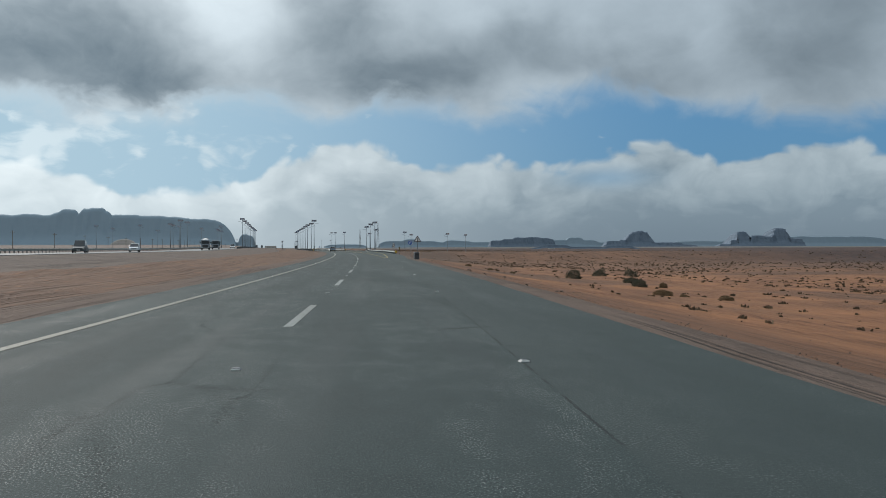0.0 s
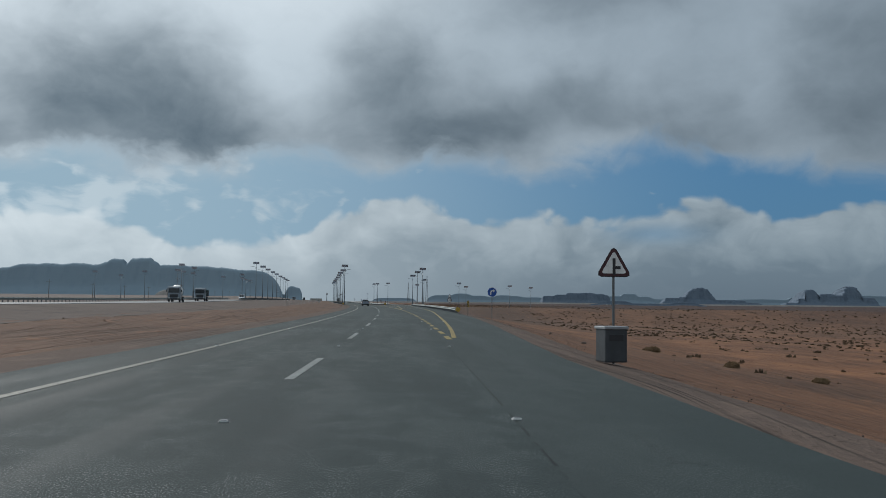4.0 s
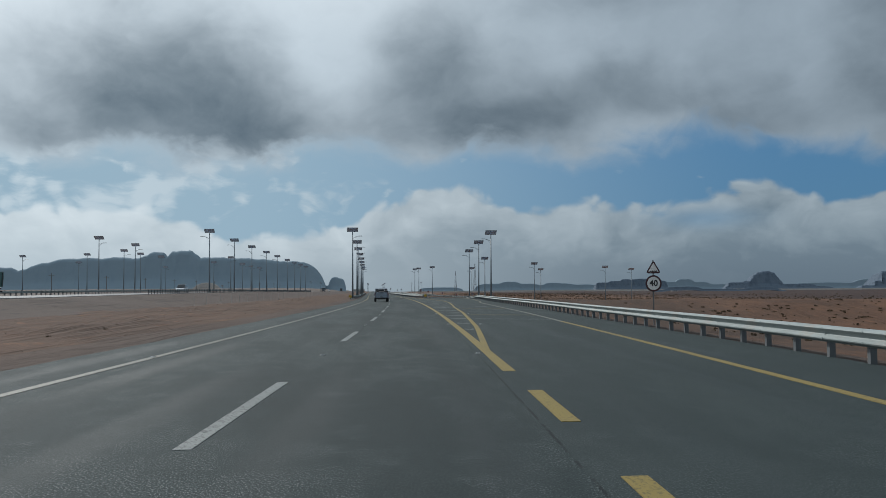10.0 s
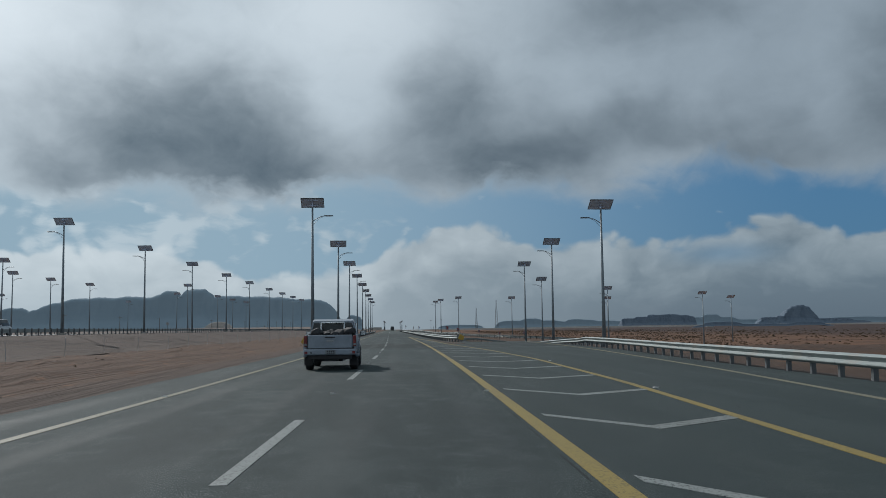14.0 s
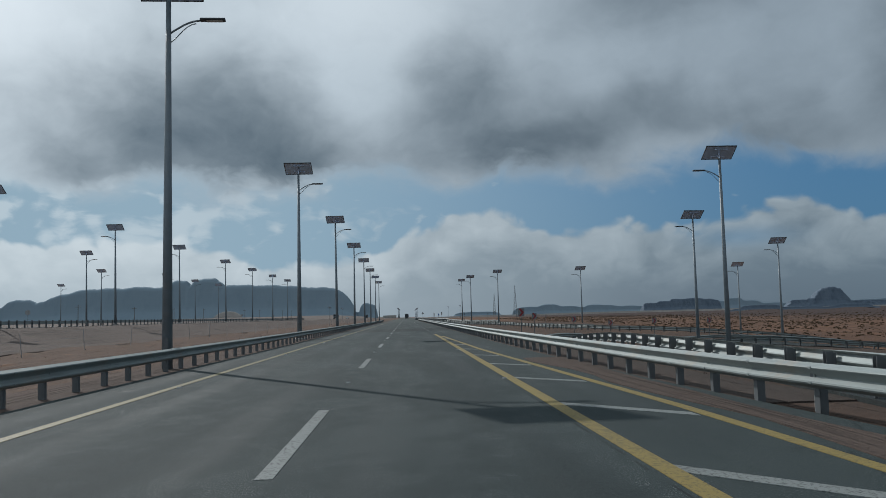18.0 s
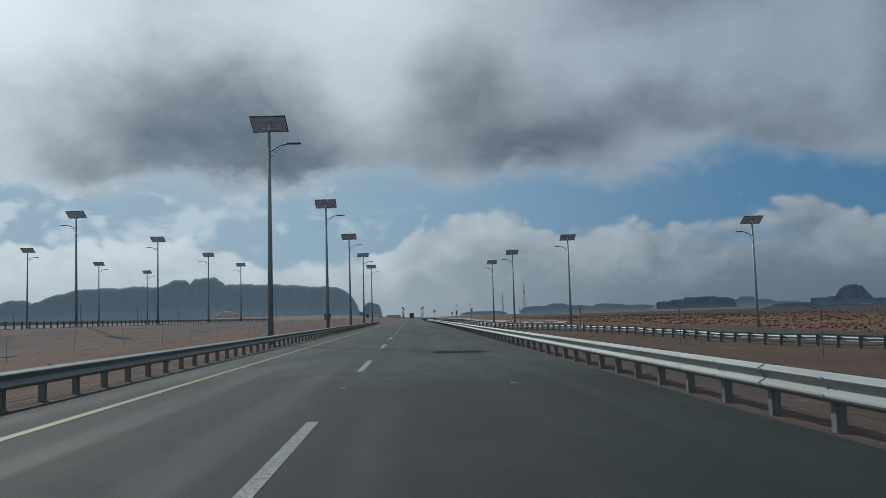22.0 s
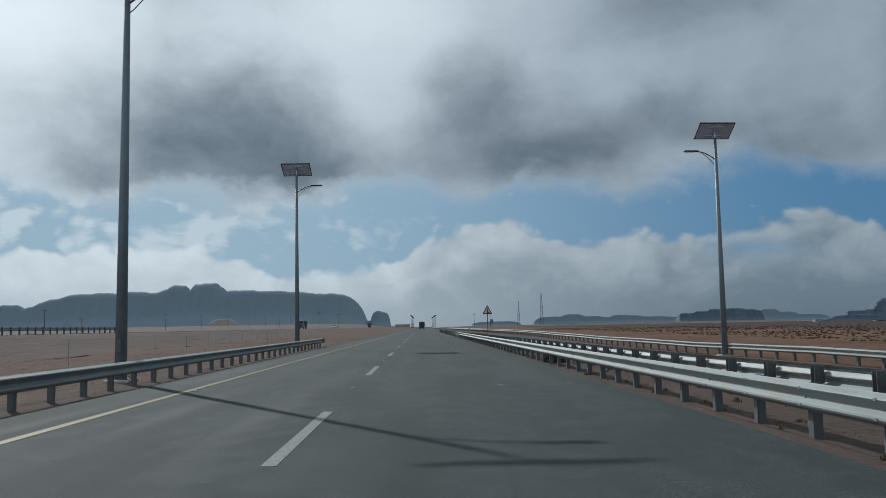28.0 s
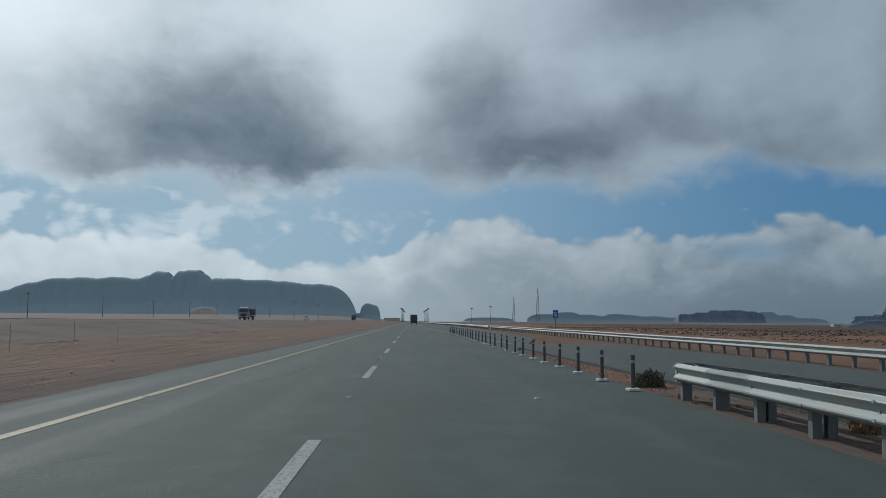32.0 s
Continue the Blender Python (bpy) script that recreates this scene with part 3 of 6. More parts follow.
def ground_z(x, y):
    rel = x - bend(y)
    z = -0.06
    near = sstep(385, 410, y)
    z -= 0.98 * sstep(8.5 - 1.7 * near, 15 - 3.5 * near, rel) * sstep(330, 385, y) * (1 - sstep(470, 530, y))
    z -= 0.85 * sstep(14, 24, rel) * sstep(385, 425, y) * (1 - sstep(440, 480, y))
    z -= 0.45 * sstep(8.5, 14, rel) * sstep(470, 530, y) * (1 - sstep(610, 690, y))
    # the desert lies about three metres below the road on the right
    z -= 2.3 * sstep(32, 62, rel) * sstep(330, 400, y)
    if rel > 5.5 and y < 345:
        u = min(1.0, max(0.0, (rel - right_edge(y) - 0.7) / 27.0))
        z -= (3.1 * (1.5 * u - 0.5 * u ** 3) + 1.5 * sstep(30, 75, rel)) * (1 - sstep(296, 345, y))
    # beyond the other carriageway the plain rises towards the mountains
    z += 10.0 * sstep(-70, -170, rel) * sstep(450, 2500, y)
    top = 0.62 + 0.60 * sstep(210, 400, y)
    z += (top + 0.06) * sstep(-21.5, -33.5, rel) * (1 - 0.8 * sstep(-50, -70, rel))
    off = sstep(7.0, 12.0, abs(rel)) if rel < 0 else sstep(7.5 + 6.5 * sstep(105, 200, y), 17.0 + 6 * sstep(105, 300, y), rel)
    if off > 0 and rel > -24:
        z += off * (0.16 * noise.noise(Vector((x * 0.12, y * 0.09, 0.0))) + 0.10 * noise.noise(Vector((x * 0.45, y * 0.3, 3.0)))
                    - 0.05)
        # clods, and wheel ruts that wander along the median
        near_ = off * sstep(60, 30, abs(rel)) * sstep(800, 700, y)
        if near_ > 0:
            z += near_ * (0.055 * noise.noise(Vector((x * 1.25, y * 0.8, 6.0))) + 0.035 * noise.noise(Vector((x * 2.6, y * 1.7, 9.0))))
        if rel < -7 and y < 380:
            wander = rel + 2.2 * noise.noise(Vector((0.0, y * 0.018, 4.0))) + 0.5 * noise.noise(Vector((0.0, y * 0.09, 7.0)))
            for c in (-9.2, -10.9, -13.6, -15.3):
                d = (wander - c) / 0.36
                if abs(d) < 4:
                    z -= near_ * (0.085 * math.exp(-d * d) - 0.045 * math.exp(-(abs(d) - 1.9) ** 2)) * (0.6 + 0.8 * noise.noise(Vector((c, y * 0.12, 2.0))))
        z += 0.22 * sstep(-6.5, -11.0, rel) * (1 - sstep(-15, -21, rel)) * (1 - sstep(300, 380, y))
    return z


def spread(lo, hi, step, far_lo, far_hi, grow=1.22):
    vals = list(np.arange(lo, hi + 1e-6, step))
    s, v = step, hi
    while v < far_hi:
        s *= grow
        v += s
        vals.append(v)
    s, v = step, lo
    while v > far_lo:
        s *= grow
        v -= s
        vals.insert(0, v)
    return vals


# ---- ground ----
gx = spread(-56, 46, 1.2, -4800, 4800)
gx = sorted(gx + [a + (b - a) * q for a, b in zip(gx, gx[1:]) if -22 < a < -6 or 6 < a < 24 for q in (1 / 3, 2 / 3)])
gy = spread(-40, 780, 1.3, -900, 4950)
verts = [(r + bend(y), y, ground_z(r + bend(y), y)) for y in gy for r in gx]
nx = len(gx)
faces = [(j * nx + i, j * nx + i + 1, (j + 1) * nx + i + 1, (j + 1) * nx + i) for j in range(len(gy) - 1) for i in range(nx - 1)]
me = bpy.data.meshes.new("ground")
me.from_pydata(verts, [], faces)
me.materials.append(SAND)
for q in me.polygons:
    q.use_smooth = True
ground = tagged(new("ground", me), "flat reddish orange desert sand with grit and tyre tracks", "ground", "", "structure")


def ribbon(name, ys, left, right, z, mat, label="", category="", depth=0.10, cols=1, parent=None, kind="structure", ragged=0.0):
    """A slab along the road: left(y) and right(y) give its sides, z(x, y) its top."""
    vs, fs = [], []
    k = cols + 1
    for y in ys:
        a, b = left(y), right(y)
        if ragged:
            a += ragged * noise.noise(Vector((y * 0.9, 11.0, 0))) + ragged * 0.6 * noise.noise(Vector((y * 3.1, 5.0, 0)))
            b += ragged * noise.noise(Vector((y * 0.9, 31.0, 0))) + ragged * 0.6 * noise.noise(Vector((y * 3.1, 45.0, 0)))
        for i in range(k):
            x = a + (b - a) * i / cols
            vs.append((x, y, z(x, y)))
        vs.append((b, y, z(b, y) - depth))
        vs.append((a, y, z(a, y) - depth))
    w_ = k + 2
    for j in range(len(ys) - 1):
        for i in range(w_):
            n = (i + 1) % w_
            fs.append((j * w_ + i, j * w_ + n, (j + 1) * w_ + n, (j + 1) * w_ + i))
    fs.append(tuple(range(w_))[::-1])
    fs.append(tuple((len(ys) - 1) * w_ + i for i in range(w_)))
    me = bpy.data.meshes.new(name)
    me.from_pydata(vs, [], fs)
    me.materials.append(mat)
    ob = new(name, me)
    if parent is not None:
        ob.parent = parent
    return tagged(ob, label, category, "", kind) if label else ob


def flat(x, y):
    return 0.0


def road_z(x, y):
    """Surface of the ramps, a little over the ground."""
    return ground_z(x, y) + 0.06


near_ys = list(np.arange(-60, 364.1, 2.0))
far_ys = list(np.arange(364, 760, 2.0)) + list(np.arange(760, 2600, 20.0))
road = ribbon("road", near_ys, lambda y: bend(y) - 5.2, lambda y: bend(y) + right_edge(y), flat, ASPHALT,
              "grey worn asphalt highway with two lanes and an exit lane", "road", cols=8, ragged=0.09)
road_ahead = ribbon("road_ahead", far_ys, lambda y: bend(y) - 5.2, lambda y: late_edge(y), flat, ASPHALT,
                    "grey worn asphalt highway running straight ahead", "road", cols=8, ragged=0.07)

# gravel verges, a little proud of the sand
verge = []
for nm, ys, a, b in (
        ("gravel_verge", near_ys + far_ys[1:], lambda y: bend(y) - 7.1, lambda y: bend(y) - 5.05),
        ("gravel_verge", near_ys[:-1], lambda y: bend(y) + right_edge(y) - 0.15, lambda y: bend(y) + right_edge(y) + 1.5),
        ("gravel_verge", [y for y in far_ys if 372 <= y <= 668], lambda y: late_edge(y) - 0.15, lambda y: late_edge(y) + 1.6)):
    verge.append(ribbon(nm, ys, a, b, lambda x, y: ground_z(x, y) + 0.030 + 0.02 * noise.noise(Vector((x * 1.7, y * 1.7, 2))), GRAVEL,
                        "strip of dark loose gravel along the asphalt edge", "verge", depth=0.08, cols=4, ragged=0.35))

# embankment of the other carriageway
emb_ys = list(np.arange(-60, 1000, 4.0)) + list(np.arange(1000, 2600, 40.0))
embankment = ribbon("embankment", emb_ys, lambda y: bend(y) - 35.0, lambda y: bend(y) - 20.2,
                    lambda x, y: ground_z(x, y) + 0.035 * (1 if x - bend(y) < -21 else 0.3), EMBANK,
                    "grey gravel embankment of the other carriageway", "embankment", depth=0.3, cols=10, ragged=0.5)
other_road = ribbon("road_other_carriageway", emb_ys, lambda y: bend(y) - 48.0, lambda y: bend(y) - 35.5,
                    lambda x, y: ground_z(bend(y) - 36, y) + 0.08, ASPHALT_GLARE,
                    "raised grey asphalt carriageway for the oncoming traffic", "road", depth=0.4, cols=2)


# exit ramp that curls to the right behind the nose
def sweep(name, pts, half, mat, label, category, steps=40, zoff=0.075, kind="structure", lo=None):
    """A road slab of half width along smooth plan points."""
    c = smooth_path(pts, steps)
    vs, fs = [], []
    for i, (x, y) in enumerate(c):
        a = c[max(0, i - 1)]
        b = c[min(len(c) - 1, i + 1)]
        d = Vector((b[0] - a[0], b[1] - a[1])).normalized()
        n = Vector((d.y, -d.x))
        h = half if not callable(half) else half(i / (len(c) - 1))
        for q in (-1, -0.33, 0.33, 1):
            px, py = x + n.x * h * q, y + n.y * h * q
            vs.append((px, py, road_z(px, py) + zoff - 0.06))
        for q in (1, -1):
            px, py = x + n.x * h * q, y + n.y * h * q
            vs.append((px, py, road_z(px, py) - 0.25))
    for j in range(len(c) - 1):
        for i in range(6):
            k = (i + 1) % 6
            fs.append((j * 6 + i, (j + 1) * 6 + i, (j + 1) * 6 + k, j * 6 + k))
    fs += [tuple(range(6)), tuple((len(c) - 1) * 6 + i for i in range(6))[::-1]]
    me = bpy.data.meshes.new(name)
    me.from_pydata(vs, [], fs)
    me.materials.append(mat)
    return tagged(new(name, me), label, category, "", kind)


def smooth_path(pts, steps):
    """Catmull-Rom through plan points."""
    p = [Vector(q) for q in pts]
    p = [p[0] * 2 - p[1]] + p + [p[-1] * 2 - p[-2]]
    res = []
    for i in range(1, len(p) - 2):
        for s in range(steps):
            t = s / steps
            res.append(tuple(0.5 * ((2 * p[i]) + (p[i + 1] - p[i - 1]) * t + (2 * p[i - 1] - 5 * p[i] + 4 * p[i + 1] - p[i + 2]) * t * t
                                    + (3 * p[i] - p[i - 1] - 3 * p[i + 1] + p[i + 2]) * t ** 3)))
    res.append(tuple(p[-2]))
    return res


ramp_mid = [(11.2, 356), (12.8, 374), (14.4, 392), (15.6, 408), (16.4, 418), (18.4, 427.5), (21.0, 433.6), (27, 437.9), (37, 441.3), (49, 443.6), (66, 445.3)]
exit_ramp = sweep("exit_ramp", ramp_mid, 4.8, ASPHALT_SIDE, "grey asphalt exit ramp curling away to the right", "ramp", 10)
ramp_side = [(x - 4.0 * math.cos(a), y + 4.0 * math.sin(a)) for (x, y), a in zip(ramp_mid[1:], (0.1, 0.1, 0.08, 0.1, 0.25, 0.75, 1.1, 1.25, 1.4, 1.45))]
sweep("ramp_line", ramp_side, 0.08, EDGE_LINE, "pale worn edge line of the exit ramp", "road marking", 10, 0.083)
entry_mid = [(75, 464), (54, 466.5), (40, 472), (31.5, 485), (26.5, 508), (21.0, 535), (16.2, 558), (13.4, 582), (12.0, 612), (11.2, 645), (10.8, 670), (10.2, 702)]
entry_ramp = sweep("entry_ramp", entry_mid, lambda u: 4.3 - 0.6 * sstep(0.6, 1.0, u), ASPHALT_SIDE, "grey asphalt entry ramp that joins from the right", "ramp", 10)

# ---- painted lines, 4 mm over the asphalt ----


def stripe(name, mat, quads, parent, label=""):
    """A painted mark from plan quads (four corners each), with a little body."""
    bm = bmesh.new()
    for q in quads:
        t = [bm.verts.new((x, y, 0.006)) for x, y in q]
        b = [bm.verts.new((x, y, -0.004)) for x, y in q]
        bm.faces.new(t)
        for i in range(len(q)):
            j = (i + 1) % len(q)
            bm.faces.new((t[j], t[i], b[i], b[j]))
    bmesh.ops.recalc_face_normals(bm, faces=bm.faces[:])
    return part(name, bm, mat, parent, label)


def along(y0, y1, rel, width, step=2.0):
    """Quads of a line that follows the bend."""
    n = max(1, int(round((y1 - y0) / step)))
    ys = [y0 + (y1 - y0) * i / n for i in range(n + 1)]
    r = rel if callable(rel) else (lambda y: rel)
    return [((bend(a) + r(a) - width / 2, a), (bend(a) + r(a) + width / 2, a), (bend(b) + r(b) + width / 2, b), (bend(b) + r(b) - width / 2, b))
            for a, b in zip(ys, ys[1:])]


def owner(y):
    return road if y < 364 else road_ahead


edge_rel = table((-60, -3.48), (300, -3.47), (345, -3.58), (400, -3.67), (600, -3.70), (640, -3.52), (2500, -3.50))
stripe("edge_line", EDGE_LINE, along(-60, 364, edge_rel, 0.17), road, "long pale edge line")
stripe("edge_line", EDGE_LINE, along(364, 760, edge_rel, 0.17) + along(760, 2500, edge_rel, 0.2, 20.0), road_ahead, "long pale edge line")
for k in range(-4, 100):
    y0 = 14.94 + 16.0 * k
    stripe("lane_dash", WHITE_LINE, along(y0, y0 + 5.5, 0.0, 0.16, 2.8), owner(y0))
for k in range(-7, 12):
    y0 = 148.6 + 5.41 * k
    stripe("yellow_dash", YELLOW_LINE, along(y0, y0 + 2.8, 3.57, 0.20, 2.8), road)

outer = table((112, 3.80), (120, 4.18), (126, 4.42), (138, 4.86), (146, 5.12), (158, 5.58), (172, 6.10), (188, 6.80), (200, 7.22), (212, 7.55), (235, 8.20), (251, 8.72), (272, 9.22), (294, 9.95),
              (305, 11.0), (330, 12.6), (345, 13.2), (362, 13.4))
gore_r = table((219, 3.55), (225, 3.88), (231, 4.20), (246, 4.74), (252, 4.98), (265, 5.32), (269, 5.42), (275, 5.70), (282, 6.05), (300, 6.8), (316, 7.0), (332, 6.6), (347, 5.7), (360, 5.2),
               (371, 5.08), (379, 4.76), (386, 4.48), (394, 4.16), (407, 3.91), (415, 3.74), (424, 3.46))
stripe("outer_line", YELLOW_LINE, along(112, 236, outer, 0.175), road, "solid yellow outer edge line")
stripe("outer_line", EDGE_LINE, along(236, 362, outer, 0.165), road, "solid pale outer edge line")
stripe("gore_line", YELLOW_LINE, along(213.7, 364, table((213, 3.52), (260, 3.46), (330, 3.38), (364, 3.40)), 0.215), road, "solid yellow line beside the hatched area")
stripe("gore_line", YELLOW_LINE, along(364, 426, 3.42, 0.20), road_ahead, "solid yellow line beside the hatched area")
tip = [(max(gore_r(y) - 0.085, 3.612), max(gore_r(y) + 0.085, 3.616), y) for y in [219 + 2.5 * k for k in range(59)]]
stripe("gore_line", YELLOW_LINE, [((a[0] + bend(a[2]), a[2]), (a[1] + bend(a[2]), a[2]), (b[1] + bend(b[2]), b[2]), (b[0] + bend(b[2]), b[2])) for a, b in zip(tip, tip[1:])],
       road, "yellow outer line of the hatched area")
tip = [(max(gore_r(y) - 0.085, 3.525), max(gore_r(y) + 0.085, 3.529), y) for y in [364 + 2.5 * k for k in range(23)]]
stripe("gore_line", YELLOW_LINE, [((a[0] + bend(a[2]), a[2]), (a[1] + bend(a[2]), a[2]), (b[1] + bend(b[2]), b[2]), (b[0] + bend(b[2]), b[2])) for a, b in zip(tip, tip[1:])],
       road_ahead, "yellow outer line of the hatched area")
for k in range(21):                         # white chevrons, then slanting bars
    y = 229.3 + 5.73 * k
    if y < 322:
        a, b = 3.70, gore_r(y) - 0.14
        if b - a < 0.12:
            continue
        c, dip = a + (b - a) * 0.44, min(2.0, 0.75 * (b - a))
        q = [((bend(y) + a, y), (bend(y) + c, y - dip), (bend(y) + c, y - dip + 0.42), (bend(y) + a, y + 0.35)),
             ((bend(y) + c, y - dip), (bend(y) + b, y - dip * 0.45), (bend(y) + b, y - dip * 0.45 + 0.42), (bend(y) + c, y - dip + 0.42))]
        stripe("chevron_mark", WHITE_LINE, q, road)
for k in range(16):
    y = 327.6 + 5.57 * k
    a, b = 3.52, gore_r(y) - 0.10
    if b - a > 0.1:
        d = 1.25 * (b - a)
        stripe("slant_mark", WHITE_LINE, [((bend(y) + a, y), (bend(y) + b, y - d), (bend(y) + b, y - d + 0.4), (bend(y) + a, y + 0.4))], owner(y))
for y, mat in ((240.2, WHITE_LINE), (247.2, YELLOW_LINE), (253.6, WHITE_LINE), (259.2, WHITE_LINE), (265.5, YELLOW_LINE), (340, WHITE_LINE), (347, WHITE_LINE),
               (353.6, WHITE_LINE), (357.0, WHITE_LINE)):
    a = gore_r(y) + 0.3 if y < 320 else 7.1
    b = outer(y) - (0.2 if y < 320 else 0.4) + (2.3 if y > 255 and y < 262 else 0)
    stripe("ramp_strip", mat, [((bend(y) + a, y), (bend(y) + b, y - 1.6), (bend(y) + b, y - (1.35 if y < 320 else 1.46)), (bend(y) + a, y + (0.25 if y < 320 else 0.14)))], road)
apron_ys = list(np.arange(354, 386.1, 2.0))
ribbon("gravel_apron", apron_ys, lambda y: bend(y) + gore_r(y) + 0.30 + 0.15 * math.sin(y * 0.7), lambda y: bend(y) + 6.1 + 0.9 * sstep(372, 360, y) - 0.2, lambda x, y: 0.012, GRAVEL,
       "brown gravel and dust round the barrier nose", "gravel", cols=4, ragged=0.12)
# turn arrow on the exit lane
ax, ay = bend(271), 270.3
stripe("turn_arrow", WHITE_LINE, [((ax + 7.22, ay - 0.15), (ax + 7.48, ay - 0.15), (ax + 7.44, ay + 0.50), (ax + 7.22, ay + 0.50)),
                                  ((ax + 7.22, ay + 0.50), (ax + 7.44, ay + 0.50), (ax + 7.92, ay + 0.55), (ax + 7.92, ay + 0.92), (ax + 7.40, ay + 0.86)),
                                  ((ax + 7.92, ay + 0.25), (ax + 8.32, ay + 0.75), (ax + 7.92, ay + 1.25))], road, "white turn arrow")
stripe("entry_line", EDGE_LINE, [((7.45, 664), (7.60, 664), (7.30, 696), (7.15, 696)), ((7.15, 696), (7.30, 696), (6.4, 730), (6.25, 730)), ((6.25, 730), (6.4, 730), (3.7, 800), (3.56, 800))] + along(800, 1500, 3.6, 0.16, 20.0),
       road_ahead, "pale line where the entry ramp joins")

# ---- mountains and mesas on the horizon ----


def massif(name, label, y0, bumps, mat, step, seed, rough=1.0, category="mountain", ledge=0.0, fold=1.0):
    """A rock massif under a skyline of rounded blocks (centre x, half width, height, edge). Scree lies under a steep cleft face, and the rounded top falls away behind."""
    lo = min(b[0] - b[1] - b[3] for b in bumps)
    hi = max(b[0] + b[1] + b[3] for b in bumps)
    tall = max(b[2] for b in bumps)
    nx_ = int((hi - lo) / step) + 1
    # steps of the section: share of the height, distance back as a share of the massif's height
    section = [(0.0, 0.0), (0.10, 0.13), (0.20, 0.25), (0.30, 0.36), (0.38, 0.43), (0.50, 0.47), (0.60, 0.52), (0.70, 0.55), (0.80, 0.60), (0.88, 0.62), (0.95, 0.66), (1.0, 0.76), (0.97, 0.95), (0.8, 1.6), (0.0, 3.0)]
    vs, fs = [], []
    for zs, ys in section:
        for i in range(nx_):
            x = lo + (hi - lo) * i / (nx_ - 1)
            n0 = noise.noise(Vector((x / (tall * 1.7), seed + 3, 0.6)))
            n1 = noise.noise(Vector((x / (tall * 0.9), seed, 0.3)))
            n2 = noise.noise(Vector((x / (tall * 0.28), seed + 5, zs * 0.8)))
            n3 = noise.noise(Vector((x / (tall * 0.10), seed + 9, zs * 1.5)))
            n4 = noise.noise(Vector((x / (tall * 0.05), seed + 2, 0.0)))
            sum_ = 0.0
            for c, hw, top, edge in bumps:
                u = abs(x - c) / (hw + edge)
                if u < 1:
                    sum_ += (top * (1 - u ** min(9.0, 2.0 + 2.2 * hw / edge)) ** 0.6) ** 14
            h = sum_ ** (1 / 14)
            h *= 1.0 + rough * (0.050 * n0 + 0.030 * n1 + 0.022 * n2 + 0.030 * n3 + 0.012 * n4)
            y = y0 + ys * (0.22 * tall + 0.78 * h) + tall * (fold * (0.16 * n1 + (0.07 * n2 + 0.03 * n3) * (0.3 + zs)))
            z = h * zs
            sx = ledge * noise.noise(Vector((z / 5.0, seed, 2.0))) * sstep(0.0, 0.3, zs)
            vs.append((x + sx, y, z - 3.0 * (1 - sstep(0, 8, h))))
    for j in range(len(section) - 1):
        for i in range(nx_ - 1):
            fs.append((j * nx_ + i, j * nx_ + i + 1, (j + 1) * nx_ + i + 1, (j + 1) * nx_ + i))
    me = bpy.data.meshes.new(name)
    me.from_pydata(vs, [], fs)
    me.materials.append(mat)
    for q in me.polygons:
        q.use_smooth = True
    return tagged(new(name, me), label, category)


massif("mountain", "long sandstone mountain ridge with blue-grey haze painted into its colour", 3010,
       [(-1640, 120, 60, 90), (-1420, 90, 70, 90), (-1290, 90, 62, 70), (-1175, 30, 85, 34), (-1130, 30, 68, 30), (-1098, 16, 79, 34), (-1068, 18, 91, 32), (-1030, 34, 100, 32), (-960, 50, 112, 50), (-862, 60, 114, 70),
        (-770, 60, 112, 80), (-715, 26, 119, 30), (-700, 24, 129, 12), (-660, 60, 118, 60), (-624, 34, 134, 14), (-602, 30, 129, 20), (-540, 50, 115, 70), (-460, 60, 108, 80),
        (-385, 50, 106, 80), (-300, 60, 100, 86), (-262, 40, 88, 72), (-226, 24, 72, 54)], HAZE_ROCK, 1.8, 3.0, 0.55, fold=0.22)
massif("rock_knob", "small rounded rock knob beside the mountain", 3060, [(-124, 6, 50, 15), (-110, 10, 46, 15), (-150, 16, 22, 24)], HAZE_ROCK, 2.0, 8.0, 1.0, fold=0.2)
massif("sand_dune", "pale heap of sand at the foot of the mountain", 2360, [(-405, 4, 25, 34)], PALE_DUNE, 3.0, 1.0, 0.3, "dune")
massif("pale_bank", "low pale bank along the horizon", 2250, [(300, 160, 3.0, 120), (620, 240, 3.6, 140), (1000, 260, 3.2, 140), (1450, 260, 3.4, 140)], PALE_DUNE, 8.0, 91.0, 0.3, "dune")
massif("mesa", "low flat-topped dark mesa", 3080, [(788, 28, 26, 6), (830, 26, 30, 8), (858, 10, 36, 4), (905, 50, 37, 5), (958, 30, 35, 5), (985, 14, 32, 6)], HAZE_MESA, 1.8, 21.0, category="mesa", ledge=2.0)
massif("butte", "dark butte with a rounded rock crown", 2600, [(1130, 46, 33, 5), (1134, 37, 42, 5), (1138, 26, 49, 8), (1138, 12, 52, 10), (1050, 28, 20, 8), (1078, 14, 23, 5), (1212, 50, 15, 22), (1275, 30, 8, 26), (1028, 16, 9, 8)], HAZE_MESA, 1.6, 33.0, category="butte", ledge=4.0)
massif("twin_butte", "pair of dark rock towers on a shared base", 2400, [(1381, 18, 44, 4), (1381, 14, 46, 4), (1374, 34, 22, 8), (1430, 22, 34, 6), (1455, 30, 32, 6), (1490, 12, 38, 5), (1512, 20, 54, 4), (1514, 14, 58, 5), (1540, 34, 26, 10), (1455, 100, 15, 12), (1330, 30, 9, 9)], HAZE_MESA, 1.6, 44.0, category="butte", ledge=5.0)
